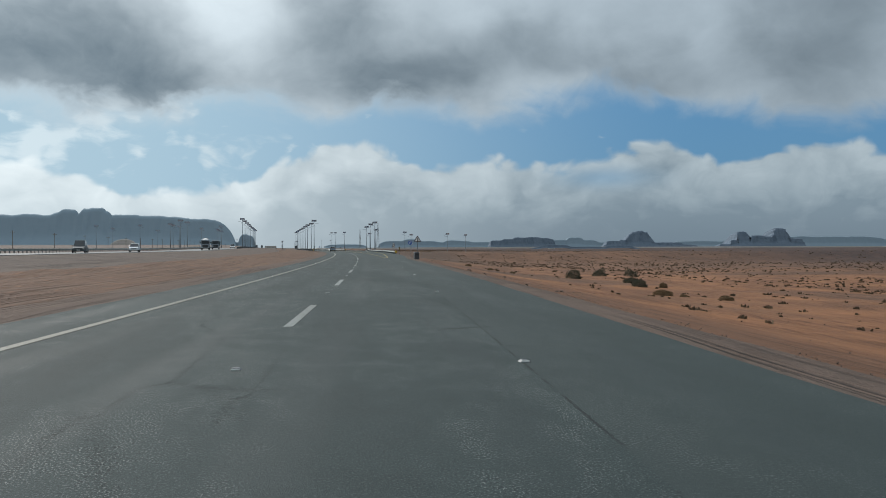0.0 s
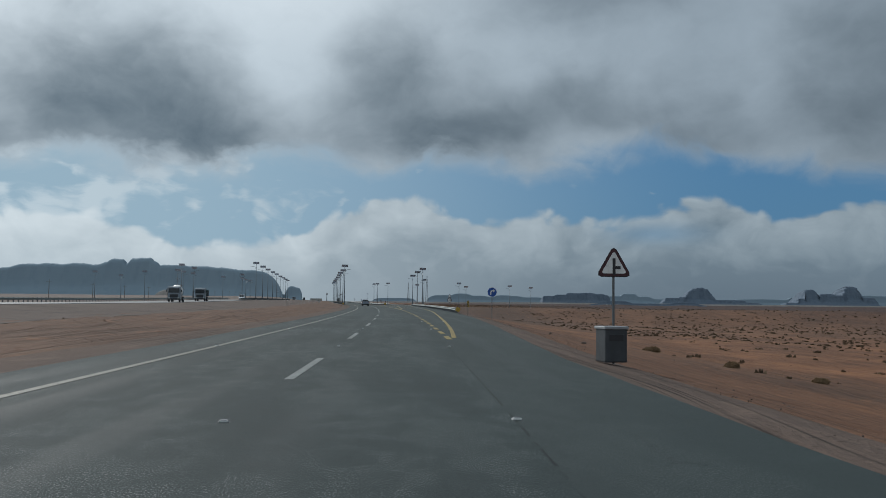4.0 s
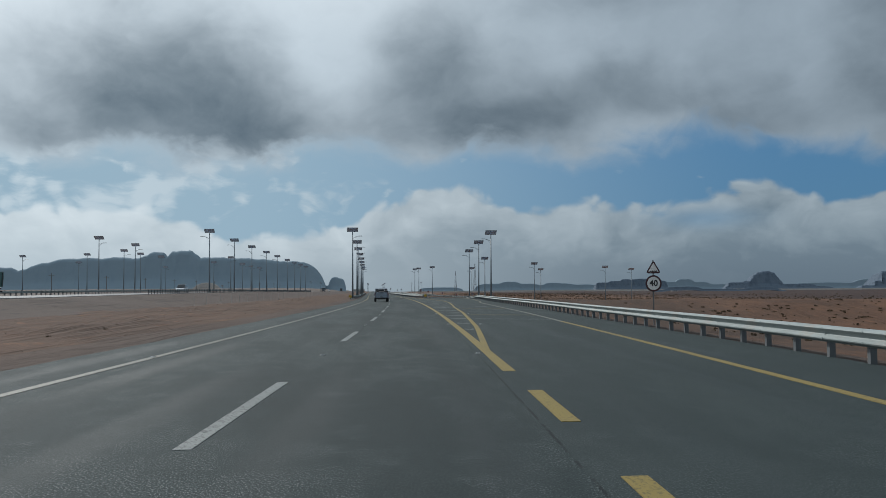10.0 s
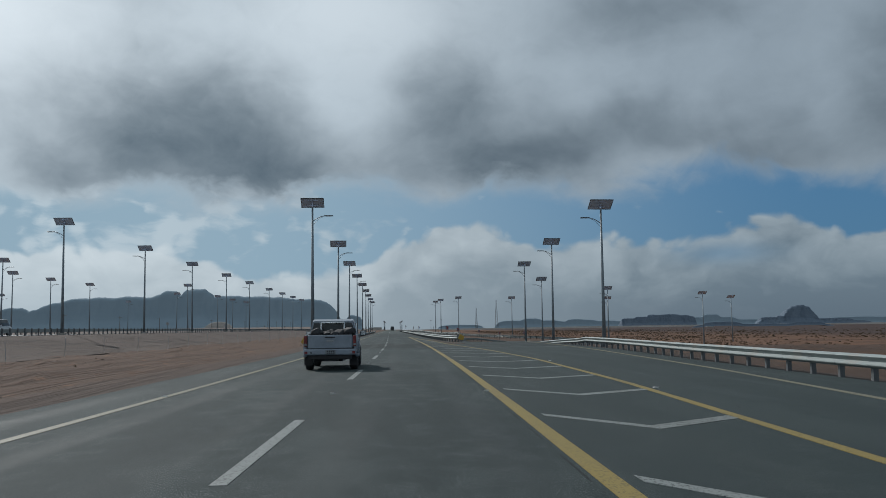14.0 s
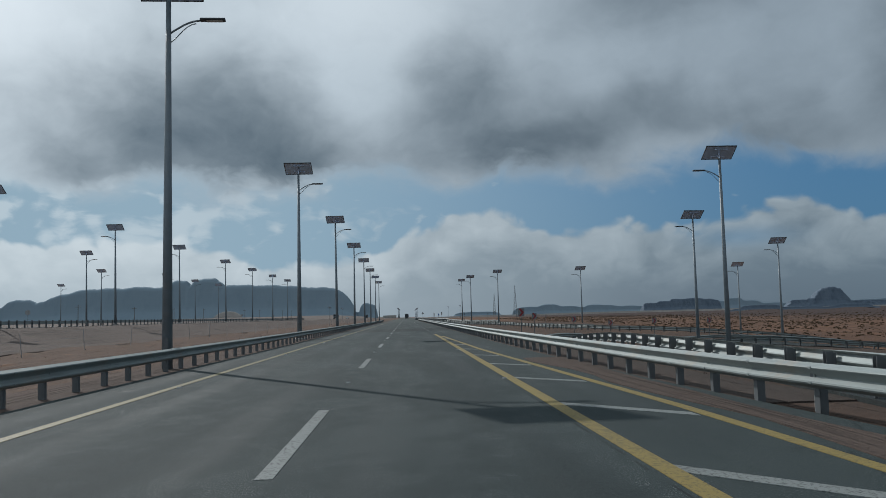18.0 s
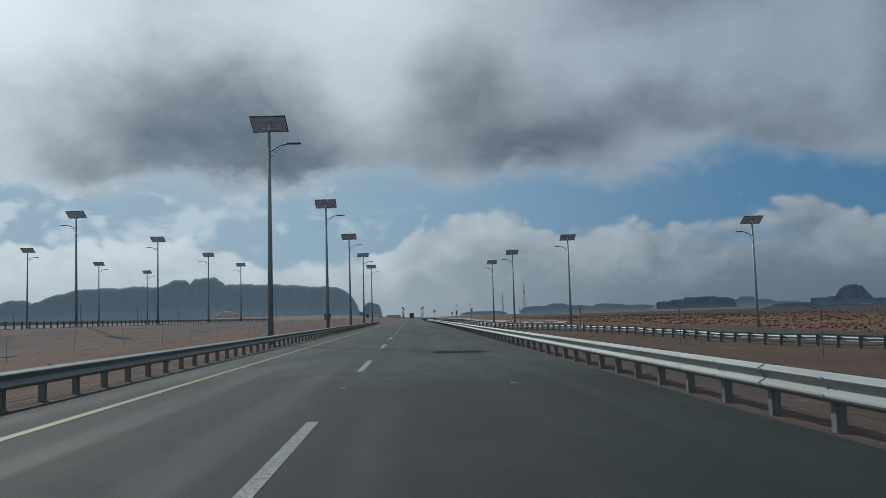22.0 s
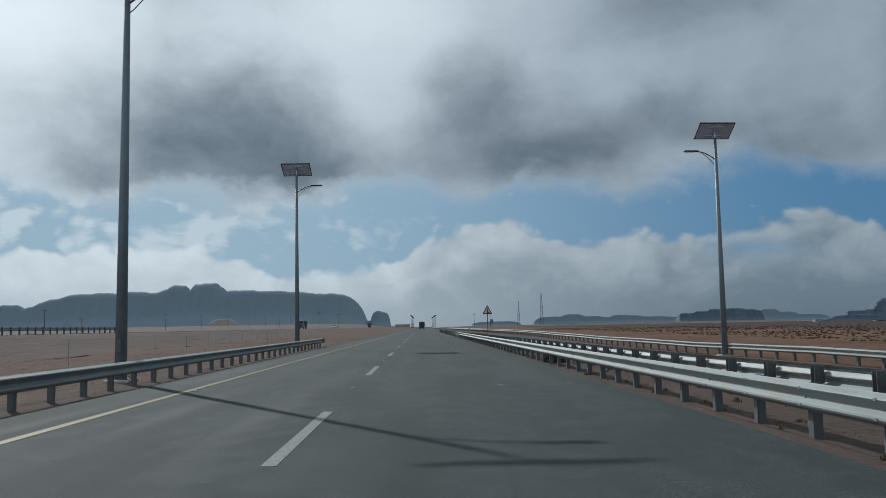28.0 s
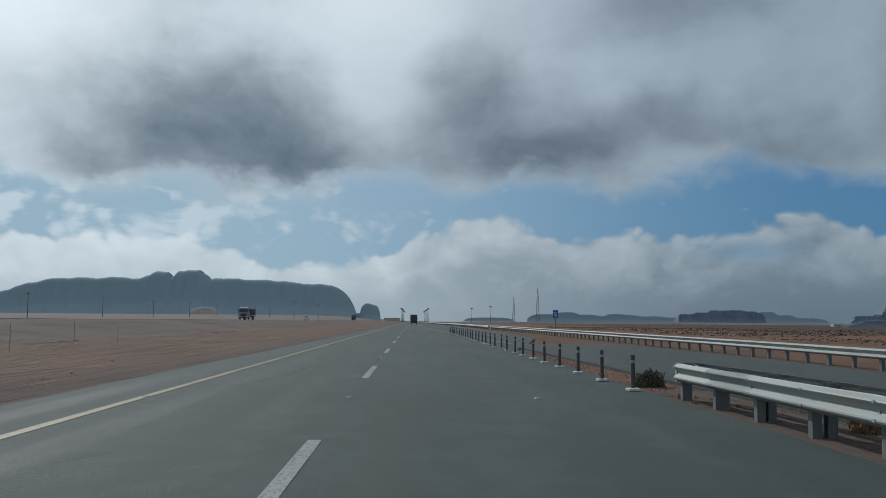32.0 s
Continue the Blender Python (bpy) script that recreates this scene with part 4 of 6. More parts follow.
massif("far_hill", "far hills, pale from haze painted into the rock colour", 4350, [(600, 60, 34, 50), (668, 30, 44, 34), (720, 60, 34, 50), (800, 80, 28, 60), (880, 30, 38, 30), (920, 40, 34, 40), (1010, 60, 28, 60), (1120, 80, 24, 60), (330, 60, 18, 50),
        (1470, 40, 40, 30), (1540, 30, 54, 24), (1600, 40, 40, 40), (1690, 60, 26, 60)], HAZE_HILL, 5.0, 55.0, category="hill", fold=0.3)
massif("far_hill", "hills beyond the desert plain with haze painted into their colour", 4200, [(2250, 180, 30, 90), (2600, 200, 48, 120), (2950, 260, 54, 120)], HAZE_HILL, 9.0, 66.0, category="hill", fold=0.3)
massif("low_ridge", "low dark rocky ridge on the plain", 1500, [(476, 18, 6, 14), (500, 50, 3.5, 20), (600, 14, 5, 16), (560, 60, 3, 20)], HAZE_MESA, 2.0, 71.0, category="ridge")


def mast(x, y, h):
    """A lattice mast: four legs, rungs and crossed braces."""
    top = root("radio_mast", "tall thin steel lattice radio mast", "mast", pose(x, y, 0))
    wide, tip = h * 0.055, h * 0.008
    corners = [(-1, -1), (1, -1), (1, 1), (-1, 1)]
    for sx, sy in corners:
        part("leg", tube((sx * wide, sy * wide, -1), (sx * tip, sy * tip, h), 0.24, 0.14, 6), ZINC_DARK, top)
    bm = bmesh.new()
    n = 14
    for i in range(n):
        u0, u1 = i / n, (i + 1) / n
        r0, r1 = wide + (tip - wide) * u0, wide + (tip - wide) * u1
        for k in range(4):
            a, b = corners[k], corners[(k + 1) % 4]
            tube((a[0] * r0, a[1] * r0, h * u0), (b[0] * r1, b[1] * r1, h * u1), 0.10, bm=bm, sides=4)
            tube((b[0] * r0, b[1] * r0, h * u0), (a[0] * r1, a[1] * r1, h * u1), 0.10, bm=bm, sides=4)
    part("bracing", bm, ZINC_DARK, top)


mast(230, 2600, 56)
mast(284, 2600, 76)


def power_pole(x, y, h):
    pole = root("power_pole", "dark wooden power pole with a crossarm", "power pole", pose(x, y, ground_z(x, y)), "power line poles")
    part("post", tube((0, 0, -0.6), (0, 0, h), 0.17, 0.11, 8), WOOD, pole)
    part("crossarm", block(2.4, 0.12, 0.14, 0, 0, h - 0.9, 0.01), WOOD, pole)
    bm = bmesh.new()
    for q in (-1.05, -0.4, 0.4, 1.05):
        tube((q, 0, h - 0.76), (q, 0, h - 0.5), 0.05, 0.03, 6, bm)
    tagged(part("insulators", bm, CONCRETE, pole), kind="stuff")


for k in range(15):
    y = 430 + 78 * k
    power_pole(-140 + 3 * noise.noise(Vector((y, 0, 0))), y, 9.6)


def shed(x, y, sx, sy, h, label):
    hut = root("shed", label, "building", pose(x, y, ground_z(x, y)))
    part("wall", block(sx, sy, h + 5.5, 0, 0, -5.5, 0.02), CONCRETE, hut)
    part("roof", block(sx + 0.4, sy + 0.4, 0.18, 0, 0, h, 0.03), SIGN_BACK, hut)
    part("door", block(1.0, 0.06, 2.1, sx * 0.2, -sy / 2 - 0.02, 0, 0.01), DARK_METAL, hut)
    for q in (-0.3, -0.08):
        part("window", block(1.0, 0.05, 0.9, sx * q, -sy / 2 - 0.02, 1.1, 0.01), GLASS_DARK, hut)


shed(-30, 2050, 26, 8, 4.5, "long pale flat-roofed shed far down the road")
shed(640, 1750, 30, 9, 4, "pale long shed on the desert plain")
shed(560, 1780, 12, 8, 3.5, "small pale shed on the desert plain")

# ---- crash barriers ----
STEP = 1.66                                  # post spacing


def beam_mesh(length):
    """One two-wave barrier beam along +y, its face towards +x."""
    prof = [(0.0, 0.300), (0.080, 0.350), (0.090, 0.372), (0.085, 0.394), (0.008, 0.440), (0.002, 0.454), (0.010, 0.472), (0.082, 0.546),
            (0.090, 0.562), (0.084, 0.578), (0.012, 0.612), (0.0, 0.620)]
    loop = prof + [(x - 0.010, z) for x, z in prof[::-1]]
    bm = bmesh.new()
    a = [bm.verts.new((x, 0, z)) for x, z in loop]
    b = [bm.verts.new((x, length, z)) for x, z in loop]
    n = len(loop)
    for i in range(n):
        j = (i + 1) % n
        bm.faces.new((a[i], a[j], b[j], b[i]))
    bm.faces.new(a[::-1])
    bm.faces.new(b)
    bmesh.ops.recalc_face_normals(bm, faces=bm.faces[:])
    for q in (0.04, length / 2):                 # bolt heads on both waves
        for z in (0.372, 0.562):
            block(0.014, 0.05, 0.03, 0.09, q + 0.03, z - 0.015, 0, bm)
    block(0.012, 0.035, 0.07, 0.012, length / 2, 0.425, 0, bm)
    me = mesh_of(bm, "beam")
    me.materials.append(ZINC)
    return me


def post_mesh():
    """A folded steel post with its spacer block."""
    bm = bmesh.new()
    block(0.012, 0.12, 1.03, -0.06, 0, -0.42, 0, bm)
    block(0.11, 0.012, 1.03, -0.115, -0.054, -0.42, 0, bm)
    block(0.11, 0.012, 1.03, -0.115, 0.054, -0.42, 0, bm)
    block(0.05, 0.12, 0.26, -0.030, 0, 0.33, 0.006, bm)
    me = mesh_of(bm, "post")
    me.materials.append(ZINC_DARK)
    return me


def reflector_mesh():
    bm = block(0.034, 0.008, 0.26, -0.075, -0.066, 0.0)
    me = mesh_of(bm, "reflective_strip")
    me.materials.append(SIGN_WHITE)
    return me


BEAM, POST, STRIP = beam_mesh(2 * STEP + 0.06), post_mesh(), reflector_mesh()


def walk_path(pts, step):
    """Even steps along plan points: x, y, heading."""
    res, left = [], 0.0
    for (x0, y0), (x1, y1) in zip(pts, pts[1:]):
        d = math.hypot(x1 - x0, y1 - y0)
        s = left
        while s < d:
            u = s / d
            res.append((x0 + (x1 - x0) * u, y0 + (y1 - y0) * u, math.atan2(-(x1 - x0), y1 - y0)))
            s += step
        left = s - d
    return res


ENDS = []                                    # where the newest barrier's last beam ends


def barrier(label, pts, face, z, strips=False, lump=False):
    """A crash barrier along plan points; face +1 looks to the right of its way, -1 to the left."""
    rail = root("guardrail", label, "guardrail", pose(pts[0][0], pts[0][1], 0))
    inv = rail.matrix_basis.inverted()
    spots = walk_path(pts, STEP)
    if lump:
        bm = bmesh.new()
        for i, (x, y, h) in enumerate(spots):
            m = Matrix.Translation((x, y, z(x, y))) @ Matrix.Rotation(h, 4, "Z")
            q = bmesh.ops.create_cube(bm, size=1, matrix=inv @ m @ Matrix.LocRotScale((0, 0, 0.25), None, (0.12, 0.14, 0.9)))
        ob = part("posts", bm, ZINC_DARK, rail)
        tagged(ob, kind="stuff")
        bm = bmesh.new()
        prof = [(0.0, 0.30), (0.07, 0.37), (0.01, 0.46), (0.07, 0.55), (0.0, 0.62)]
        prev = None
        for x, y, h in spots:
            m = inv @ Matrix.Translation((x, y, z(x, y))) @ Matrix.Rotation(h, 4, "Z")
            row = [bm.verts.new(m @ Vector((face * (px + 0.05), 0, pz))) for px, pz in prof + [(-0.02, 0.62), (-0.02, 0.30)]]
            if prev:
                for i in range(len(row)):
                    j = (i + 1) % len(row)
                    bm.faces.new((prev[i], prev[j], row[j], row[i]))
            prev = row
        bmesh.ops.recalc_face_normals(bm, faces=bm.faces[:])
        part("beam", bm, ZINC, rail)
        return rail
    ENDS.clear()
    for i, (x, y, h) in enumerate(spots):
        turn = h + (0 if face > 0 else math.pi)
        m = Matrix.Translation((x, y, z(x, y))) @ Matrix.Rotation(turn + random.uniform(-0.03, 0.03), 4, "Z") @ Matrix.Rotation(random.uniform(-0.018, 0.018), 4, "X")
        post = part("post", POST, None, rail, m=inv @ m)
        if strips:
            part("reflective_strip", STRIP, None, post)
        if i % 2 == 0 and i + 1 < len(spots):
            j = min(i + 2, len(spots) - 1)
            x2, y2, _ = spots[j]
            d = Vector((x2 - x, y2 - y, z(x2, y2) - z(x, y)))
            up = math.asin(d.z / d.length)
            hh = math.atan2(-d.x, d.y)
            if face > 0:
                b = Matrix.Translation((x, y, z(x, y))) @ Matrix.Rotation(hh, 4, "Z") @ Matrix.Rotation(up, 4, "X")
            else:
                b = Matrix.Translation((x2, y2, z(x2, y2))) @ Matrix.Rotation(hh + math.pi, 4, "Z") @ Matrix.Rotation(-up, 4, "X")
            part("beam", BEAM, None, rail, m=inv @ b)
            ENDS[:] = [x - math.sin(hh) * 2 * STEP, y + math.cos(hh) * 2 * STEP] if face > 0 else [x2, y2]
    return rail


def end_cap(rail, x, y, turn, z=0.0):
    """A rounded end shoe on a barrier."""
    bm = bmesh.new()
    for i in range(9):
        a = math.pi * i / 8
        q = 0.16 * math.sin(a)
        block(0.05, 0.012 + 0.05, 0.32, -0.09 - 0.09 * math.cos(a), -q, 0.30, 0, bm)
    part("end_shoe", bm, ZINC, rail, m=rail.matrix_basis.inverted() @ pose(x, y, z, 0, 0, turn))


def on_bend(pairs, step=6.0):
    """Plan points (y, offset from the dashed line), filled in along the bend."""
    f = table(*pairs)
    y0, y1 = pairs[0][0], pairs[-1][0]
    n = int((y1 - y0) / step) + 1
    return [(bend(y) + f(y), y) for y in [y0 + (y1 - y0) * i / n for i in range(n + 1)]]


zero = lambda x, y: 0.0
rail_left = barrier("long galvanized steel crash barrier on the median side", on_bend([(351.4, -6.45), (356.5, -6.15), (365, -5.62), (380, -5.5), (400, -5.45), (630.6, -5.75)]), 1, zero)
end_cap(rail_left, ENDS[0], ENDS[1] + 0.05, 180)
end_cap(rail_left, bend(351.4) - 6.45, 351.2, 0)
rail_exit = barrier("galvanized steel crash barrier along the exit lane", on_bend([(181, 9.05), (193, 9.5), (206, 9.6), (220, 10.15), (240, 10.45), (256, 11.0), (276, 11.5), (300, 12.2), (312, 12.7),
                    (330, 13.9), (345, 14.4), (366, 15.0)]) + smooth_path([(15.0, 366), (17.0, 381), (18.9, 397), (20.6, 412), (21.6, 421), (22.9, 427), (26.2, 431.5), (33, 435.2), (42, 437.6), (52, 439.2), (66, 440.5)], 6)[1:],
                    -1, lambda x, y: road_z(x, y) if y > 340 else 0.0, True)
end_cap(rail_exit, bend(181) + 9.05, 180.7, 0)
rail_main = barrier("galvanized steel crash barrier on the outer side of the highway", on_bend([(365.5, 6.95), (370, 6.4), (375, 6.12), (390, 5.9), (410, 5.75), (500, 5.78), (575, 5.95), (600, 5.85), (667, 5.8)]),
                    -1, zero, True)
end_cap(rail_main, ENDS[0], ENDS[1] + 0.05, 180)
rail_loop = barrier("steel crash barrier round the outside of the exit loop", smooth_path([(8.0, 370), (8.7, 384), (9.3, 398), (9.9, 410), (10.5, 418), (11.4, 424.5), (13.0, 430.4), (15.0, 434.8), (17.9, 439.2), (24, 442.8), (34, 445.8), (48, 448.2), (66, 450)], 6),
                    1, lambda x, y: road_z(x, y) if y > 378 else 0.0)
rail_entry = barrier("steel crash barrier between highway and entry ramp", smooth_path([(72, 459.5), (50, 461.5), (35, 466.5), (26.5, 478), (21.5, 500), (17.2, 525), (12.9, 546), (10.4, 557), (8.7, 569), (7.7, 580), (7.1, 600), (6.85, 620), (6.6, 640), (6.25, 660), (6.05, 667)], 6),
                     1, lambda x, y: road_z(x, y) if y < 575 else 0.02)
rail_far = barrier("galvanized steel crash barrier on the far side of the entry ramp", smooth_path([(22.9, 561), (19.4, 594), (17.6, 616), (16.3, 642), (15.4, 676), (15.1, 740), (14.6, 800)], 8),
                   -1, lambda x, y: road_z(x, y))
rail_far_ahead = barrier("galvanized steel crash barrier far ahead beside the highway", [(14.4, 801), (14.0, 900), (11, 1000), (9.5, 1150)], -1, lambda x, y: road_z(x, y), lump=True)
rail_other = barrier("dark steel crash barrier beside the other carriageway", on_bend([(-60, -48.6), (420, -48.6)], 12), 1, lambda x, y: ground_z(bend(y) - 36, y) + 0.08, lump=True)
rail_other_near = barrier("dark steel crash barrier on the near side of the other carriageway", on_bend([(330, -35.2), (673, -35.2)], 12), -1, lambda x, y: ground_z(bend(y) - 36, y) + 0.08, lump=True)

# ---- solar street lamps ----


def bent_tube(pts, r, sides):
    """One unbroken round tube through points of the xz plane."""
    bm = bmesh.new()
    rows_ = []
    for i, p in enumerate(pts):
        d = (pts[min(i + 1, len(pts) - 1)] - pts[max(i - 1, 0)]).normalized()
        n = Vector((-d.z, 0, d.x))
        rows_.append([bm.verts.new(p + (n * math.cos(a) + Vector((0, 1, 0)) * math.sin(a)) * r) for a in [2 * math.pi * k / sides for k in range(sides)]])
    for q, w_ in zip(rows_, rows_[1:]):
        for k in range(sides):
            j = (k + 1) % sides
            bm.faces.new((q[k], q[j], w_[j], w_[k]))
    bm.faces.new(rows_[0])
    bm.faces.new(rows_[-1][::-1])
    bmesh.ops.recalc_face_normals(bm, faces=bm.faces[:])
    return bm


def solar_lamp(label):
    """A tapered steel pole with a tilted solar panel on top and one curved arm towards +x."""
    lamp = root("street_lamp", label, "street lamp", group="solar street lamps")
    bm = tube((0, 0, -2.2), (0, 0, 11.75), 0.185, 0.075, 12)
    part("pole", bm, POLE, lamp, smooth=True)
    bm = block(0.46, 0.46, 0.03, 0, 0, 0.0, 0.008)
    for sx in (-1, 1):
        for sy in (-1, 1):
            tube((sx * 0.17, sy * 0.17, 0.03), (sx * 0.17, sy * 0.17, 0.10), 0.018, bm=bm, sides=6)
    part("base_plate", bm, ZINC_DARK, lamp)
    part("foundation", block(0.72, 0.72, 1.5, 0, 0, -1.5, 0.03), CONCRETE, lamp, "rough concrete foundation block")
    part("service_door", block(0.13, 0.02, 0.36, 0, -0.172, 0.75, 0.006), ZINC_DARK, lamp)
    # panel: its cells look ahead and up, its back towards the road user
    t = Matrix.Translation((0, 0.02, 12.12)) @ Matrix.Rotation(radians(-32), 4, "X")
    bm = block(1.90, 1.18, 0.035, 0, 0, -0.0175)
    bm.transform(t)
    panel = part("solar_panel", bm, PANEL_BACK, lamp, "beige back of a tilted solar panel")
    bm = block(1.88, 1.16, 0.004, 0, 0, 0.019)
    bm.transform(t)
    part("cells", bm, PANEL_FRONT, panel, "dark blue solar cells")
    bm = bmesh.new()
    for sx in (-1, 1):
        block(0.04, 1.24, 0.06, sx * 0.96, 0, -0.03, 0.004, bm)
    for sy in (-1, 1):
        block(1.96, 0.04, 0.06, 0, sy * 0.60, -0.03, 0.004, bm)
    bm.transform(t)
    part("panel_frame", bm, DARK_METAL, panel)
    bm = bmesh.new()
    block(0.06, 0.8, 0.05, 0, 0, -0.09, 0.0, bm)
    block(0.9, 0.05, 0.04, 0, 0.32, -0.06, 0.0, bm)
    block(0.9, 0.05, 0.04, 0, -0.32, -0.06, 0.0, bm)
    bm.transform(t)
    tube((0, 0, 11.6), (0, 0.02, 12.08), 0.05, bm=bm)
    part("bracket", bm, PANEL_BACK, panel)
    # arm and its strut
    arm = part("arm", bent_tube([Vector((0.05 + 0.95 * u, 0, 10.55 + 0.42 * math.sin(u * math.pi / 2))) for u in [i / 7 for i in range(8)]], 0.033, 8), POLE, lamp, smooth=True)
    part("strut", bent_tube([Vector((0.05 + 0.80 * u, 0, 10.25 + 0.62 * math.sin(u * math.pi / 2) ** 1.3)) for u in [i / 6 for i in range(7)]], 0.018, 6), POLE, arm, smooth=True)
    bm = block(0.78, 0.24, 0.075, 1.36, 0, 10.96, 0.025)
    head = part("lamp_head", bm, DARK_METAL, arm)
    part("lens", block(0.5, 0.18, 0.012, 1.42, 0, 10.947, 0.003), LAMP_GLASS, head)
    return lamp


lamp_a = solar_lamp("grey steel street lamp with a tilted solar panel beside the highway")


def set_lamp(x, y, top, flip=False, turned=False, jitter=True):
    """Puts a lamp so that its panel is at the height top; flip sends the arm to the left, turned shows the cells."""
    j = random.uniform(-4, 4) if jitter else 0
    m = pose(x, y, top - 12.15, random.uniform(-0.4, 0.4), random.uniform(-0.4, 0.4), j)
    ob = copy_thing(lamp_a, m)
    if flip:                                   # mirror: arm over the other side
        for c in ob.children:
            if c.name.startswith("arm"):
                c.matrix_basis = Matrix.Rotation(math.pi, 4, "Z")
    if turned:
        for c in ob.children:
            if c.name.startswith("solar_panel"):
                c.matrix_basis = Matrix.Rotation(math.pi, 4, "Z")
    return ob


lamp_a.matrix_basis = pose(-6.2, 353.4, 0.1, 0, 0, 1)
for x, y in ((-6.0, 386.2), (-6.3, 421.6), (-6.2, 454.3), (-6.3, 488.5), (-6.4, 522.4), (-6.6, 556.1), (-6.7, 590.4), (-6.8, 625.1)):
    ob = set_lamp(x, y, 11.95 if y < 400 else 12.2, turned=abs(y - 590.4) < 1)
    if abs(y - 590.4) < 1:
        ob["label"] = "grey steel street lamp whose solar panel shows its dark cells"
for x, y, top in ((17.9, 350.0, 11.5), (19.7, 382.0, 11.6), (21.2, 412.8, 11.2), (28.7, 440.6, 10.4), (34.7, 523.7, 9.8), (21.8, 552, 11.0), (17.8, 579, 11.2), (17.7, 612.5, 11.7)):
    set_lamp(x, y, top, flip=True)
for x, y, top in ((47.2, 464.3, 9.6), (56.5, 501.5, 8.7), (73.6, 479.6, 8.9), (88.7, 500.1, 8.6)):
    set_lamp(x, y, top, flip=True)
for y in (375.6, 407, 437.5, 470, 501, 537, 567.5, 599, 629):
    set_lamp(-35.0, y, 13.6, flip=True)
for x, y in ((-62, 394), (-62, 423), (-73, 453), (-74, 475), (-73, 497), (-51.4, 505.7), (-66, 555), (-58, 578), (-59, 612), (-59, 643), (-115, 490), (-91, 478), (-117, 550), (-100, 620)):
    set_lamp(x, y, 13.4)
for k in range(7):
    set_lamp(-8, 1420 + 45 * k, 12.2)
    set_lamp(16, 1430 + 45 * k, 12.2, flip=True)
for x, y in ((-70, 1180), (-64, 1260), (60, 1300), (52, 1390)):
    set_lamp(x, y, 12.2)

# ---- road studs ----


def stud(x, y):
    s = root("road_stud", "small square metal reflector stud on the asphalt", "road stud", pose(x, y, 0.0, 0, 0, random.uniform(-6, 6)), "road studs")
    part("body", STUD, None, s)
    part("lens", STUD_LENS, None, s)


bm = bmesh.new()
r = bmesh.ops.create_cone(bm, cap_ends=True, segments=4, radius1=0.088, radius2=0.05, depth=0.026, matrix=pose(0, 0, 0.013, 0, 0, 45))
STUD = mesh_of(bm, "body")
STUD.materials.append(ZINC_DARK)
STUD_LENS = mesh_of(block(0.09, 0.012, 0.014, 0, -0.052, 0.006), "lens")
STUD_LENS.materials.append(SIGN_WHITE)
for k in range(0, 45):
    y = 9.8 + 16.0 * k
    stud(bend(y), y)
    stud(bend(y) + 3.28, y)
    stud(bend(y) - 3.48, y)
    if 120 < y < 215:
        stud(bend(y) + outer(y) - 0.12, y)
    if 225 < y < 320:
        stud(bend(y) + gore_r(y) + 0.25, y)

# ---- delineators at the entry ramp ----


def delineator(x, y):
    d = root("delineator", "thin dark flexible post on a pale rubber foot", "delineator", pose(x, y, 0.0, random.uniform(-1.5, 1.5), random.uniform(-1.5, 1.5), random.uniform(-5, 5)), "row of delineators")
    for nm, me_ in DELIN:
        part(nm, me_, None, d)


DELIN = []
for nm, bm, mat in (("foot", block(0.24, 0.34, 0.055, 0, 0, 0.0, 0.015), CONCRETE), ("post", tube((0, 0, 0.05), (0, 0, 0.70), 0.042, 0.042, 10), DARK_METAL),
                    ("band", tube((0, 0, 0.54), (0, 0, 0.60), 0.0445, 0.0445, 10), SIGN_BACK)):
    q = mesh_of(bm, nm)
    q.materials.append(mat)
    DELIN.append((nm, q))
for k in range(30):
    delineator(5.43 + 0.03 * random.uniform(-1, 1), 667.6 + 2.83 * k)

# ---- signs ----


def tri(r, z):
    return [(0, z + r), (-r * 0.9, z - r * 0.56), (r * 0.9, z - r * 0.56)]


def round_tri(r, z, k=0.16):
    """A triangle with blunted corners."""
    p = tri(r, z)
    out_ = []
    for i in range(3):
        a, b, c = Vector(p[i - 1]), Vector(p[i]), Vector(p[(i + 1) % 3])
        out_ += [tuple(b + (a - b) * k), tuple(b + (a - b) * k * 0.3 + (c - b) * k * 0.3), tuple(b + (c - b) * k)]
    return out_


def bars(sign, shapes, mat, name="symbol"):
    bm = bmesh.new()
    for s in shapes:
        plate(s, 0.004, bm, Matrix.Translation((0, -0.017, 0)))
    return part(name, bm, mat, sign)


def sign_post(label, x, y, h, foot=True, r=0.03, z=0.0):
    s = root("road_sign", label, "road sign", pose(x, y, z, 0, 0, random.uniform(-2, 2)))
    part("post", tube((0, 0.05, -0.4), (0, 0.05, h), r, r, 10), ZINC_DARK, s)
    return s


def triangle(s, z, r, symbol, name="warning_panel"):
    p = part(name, plate(round_tri(r, z), 0.012), SIGN_BLACK, s, "black-edged triangular warning panel")
    bm = plate(round_tri(r * 0.93, z, 0.14), 0.004, m=Matrix.Translation((0, -0.006, 0)))
    part("rim", bm, RIM_RED, p)
    bm = plate(round_tri(r * 0.70, z, 0.10), 0.004, m=Matrix.Translation((0, -0.011, 0)))
    part("face", bm, SIGN_WHITE, p)
    bars(p, symbol, SIGN_BLACK)
    return p


def rect(x0, z0, x1, z1):
    return [(x0, z0), (x1, z0), (x1, z1), (x0, z1)]


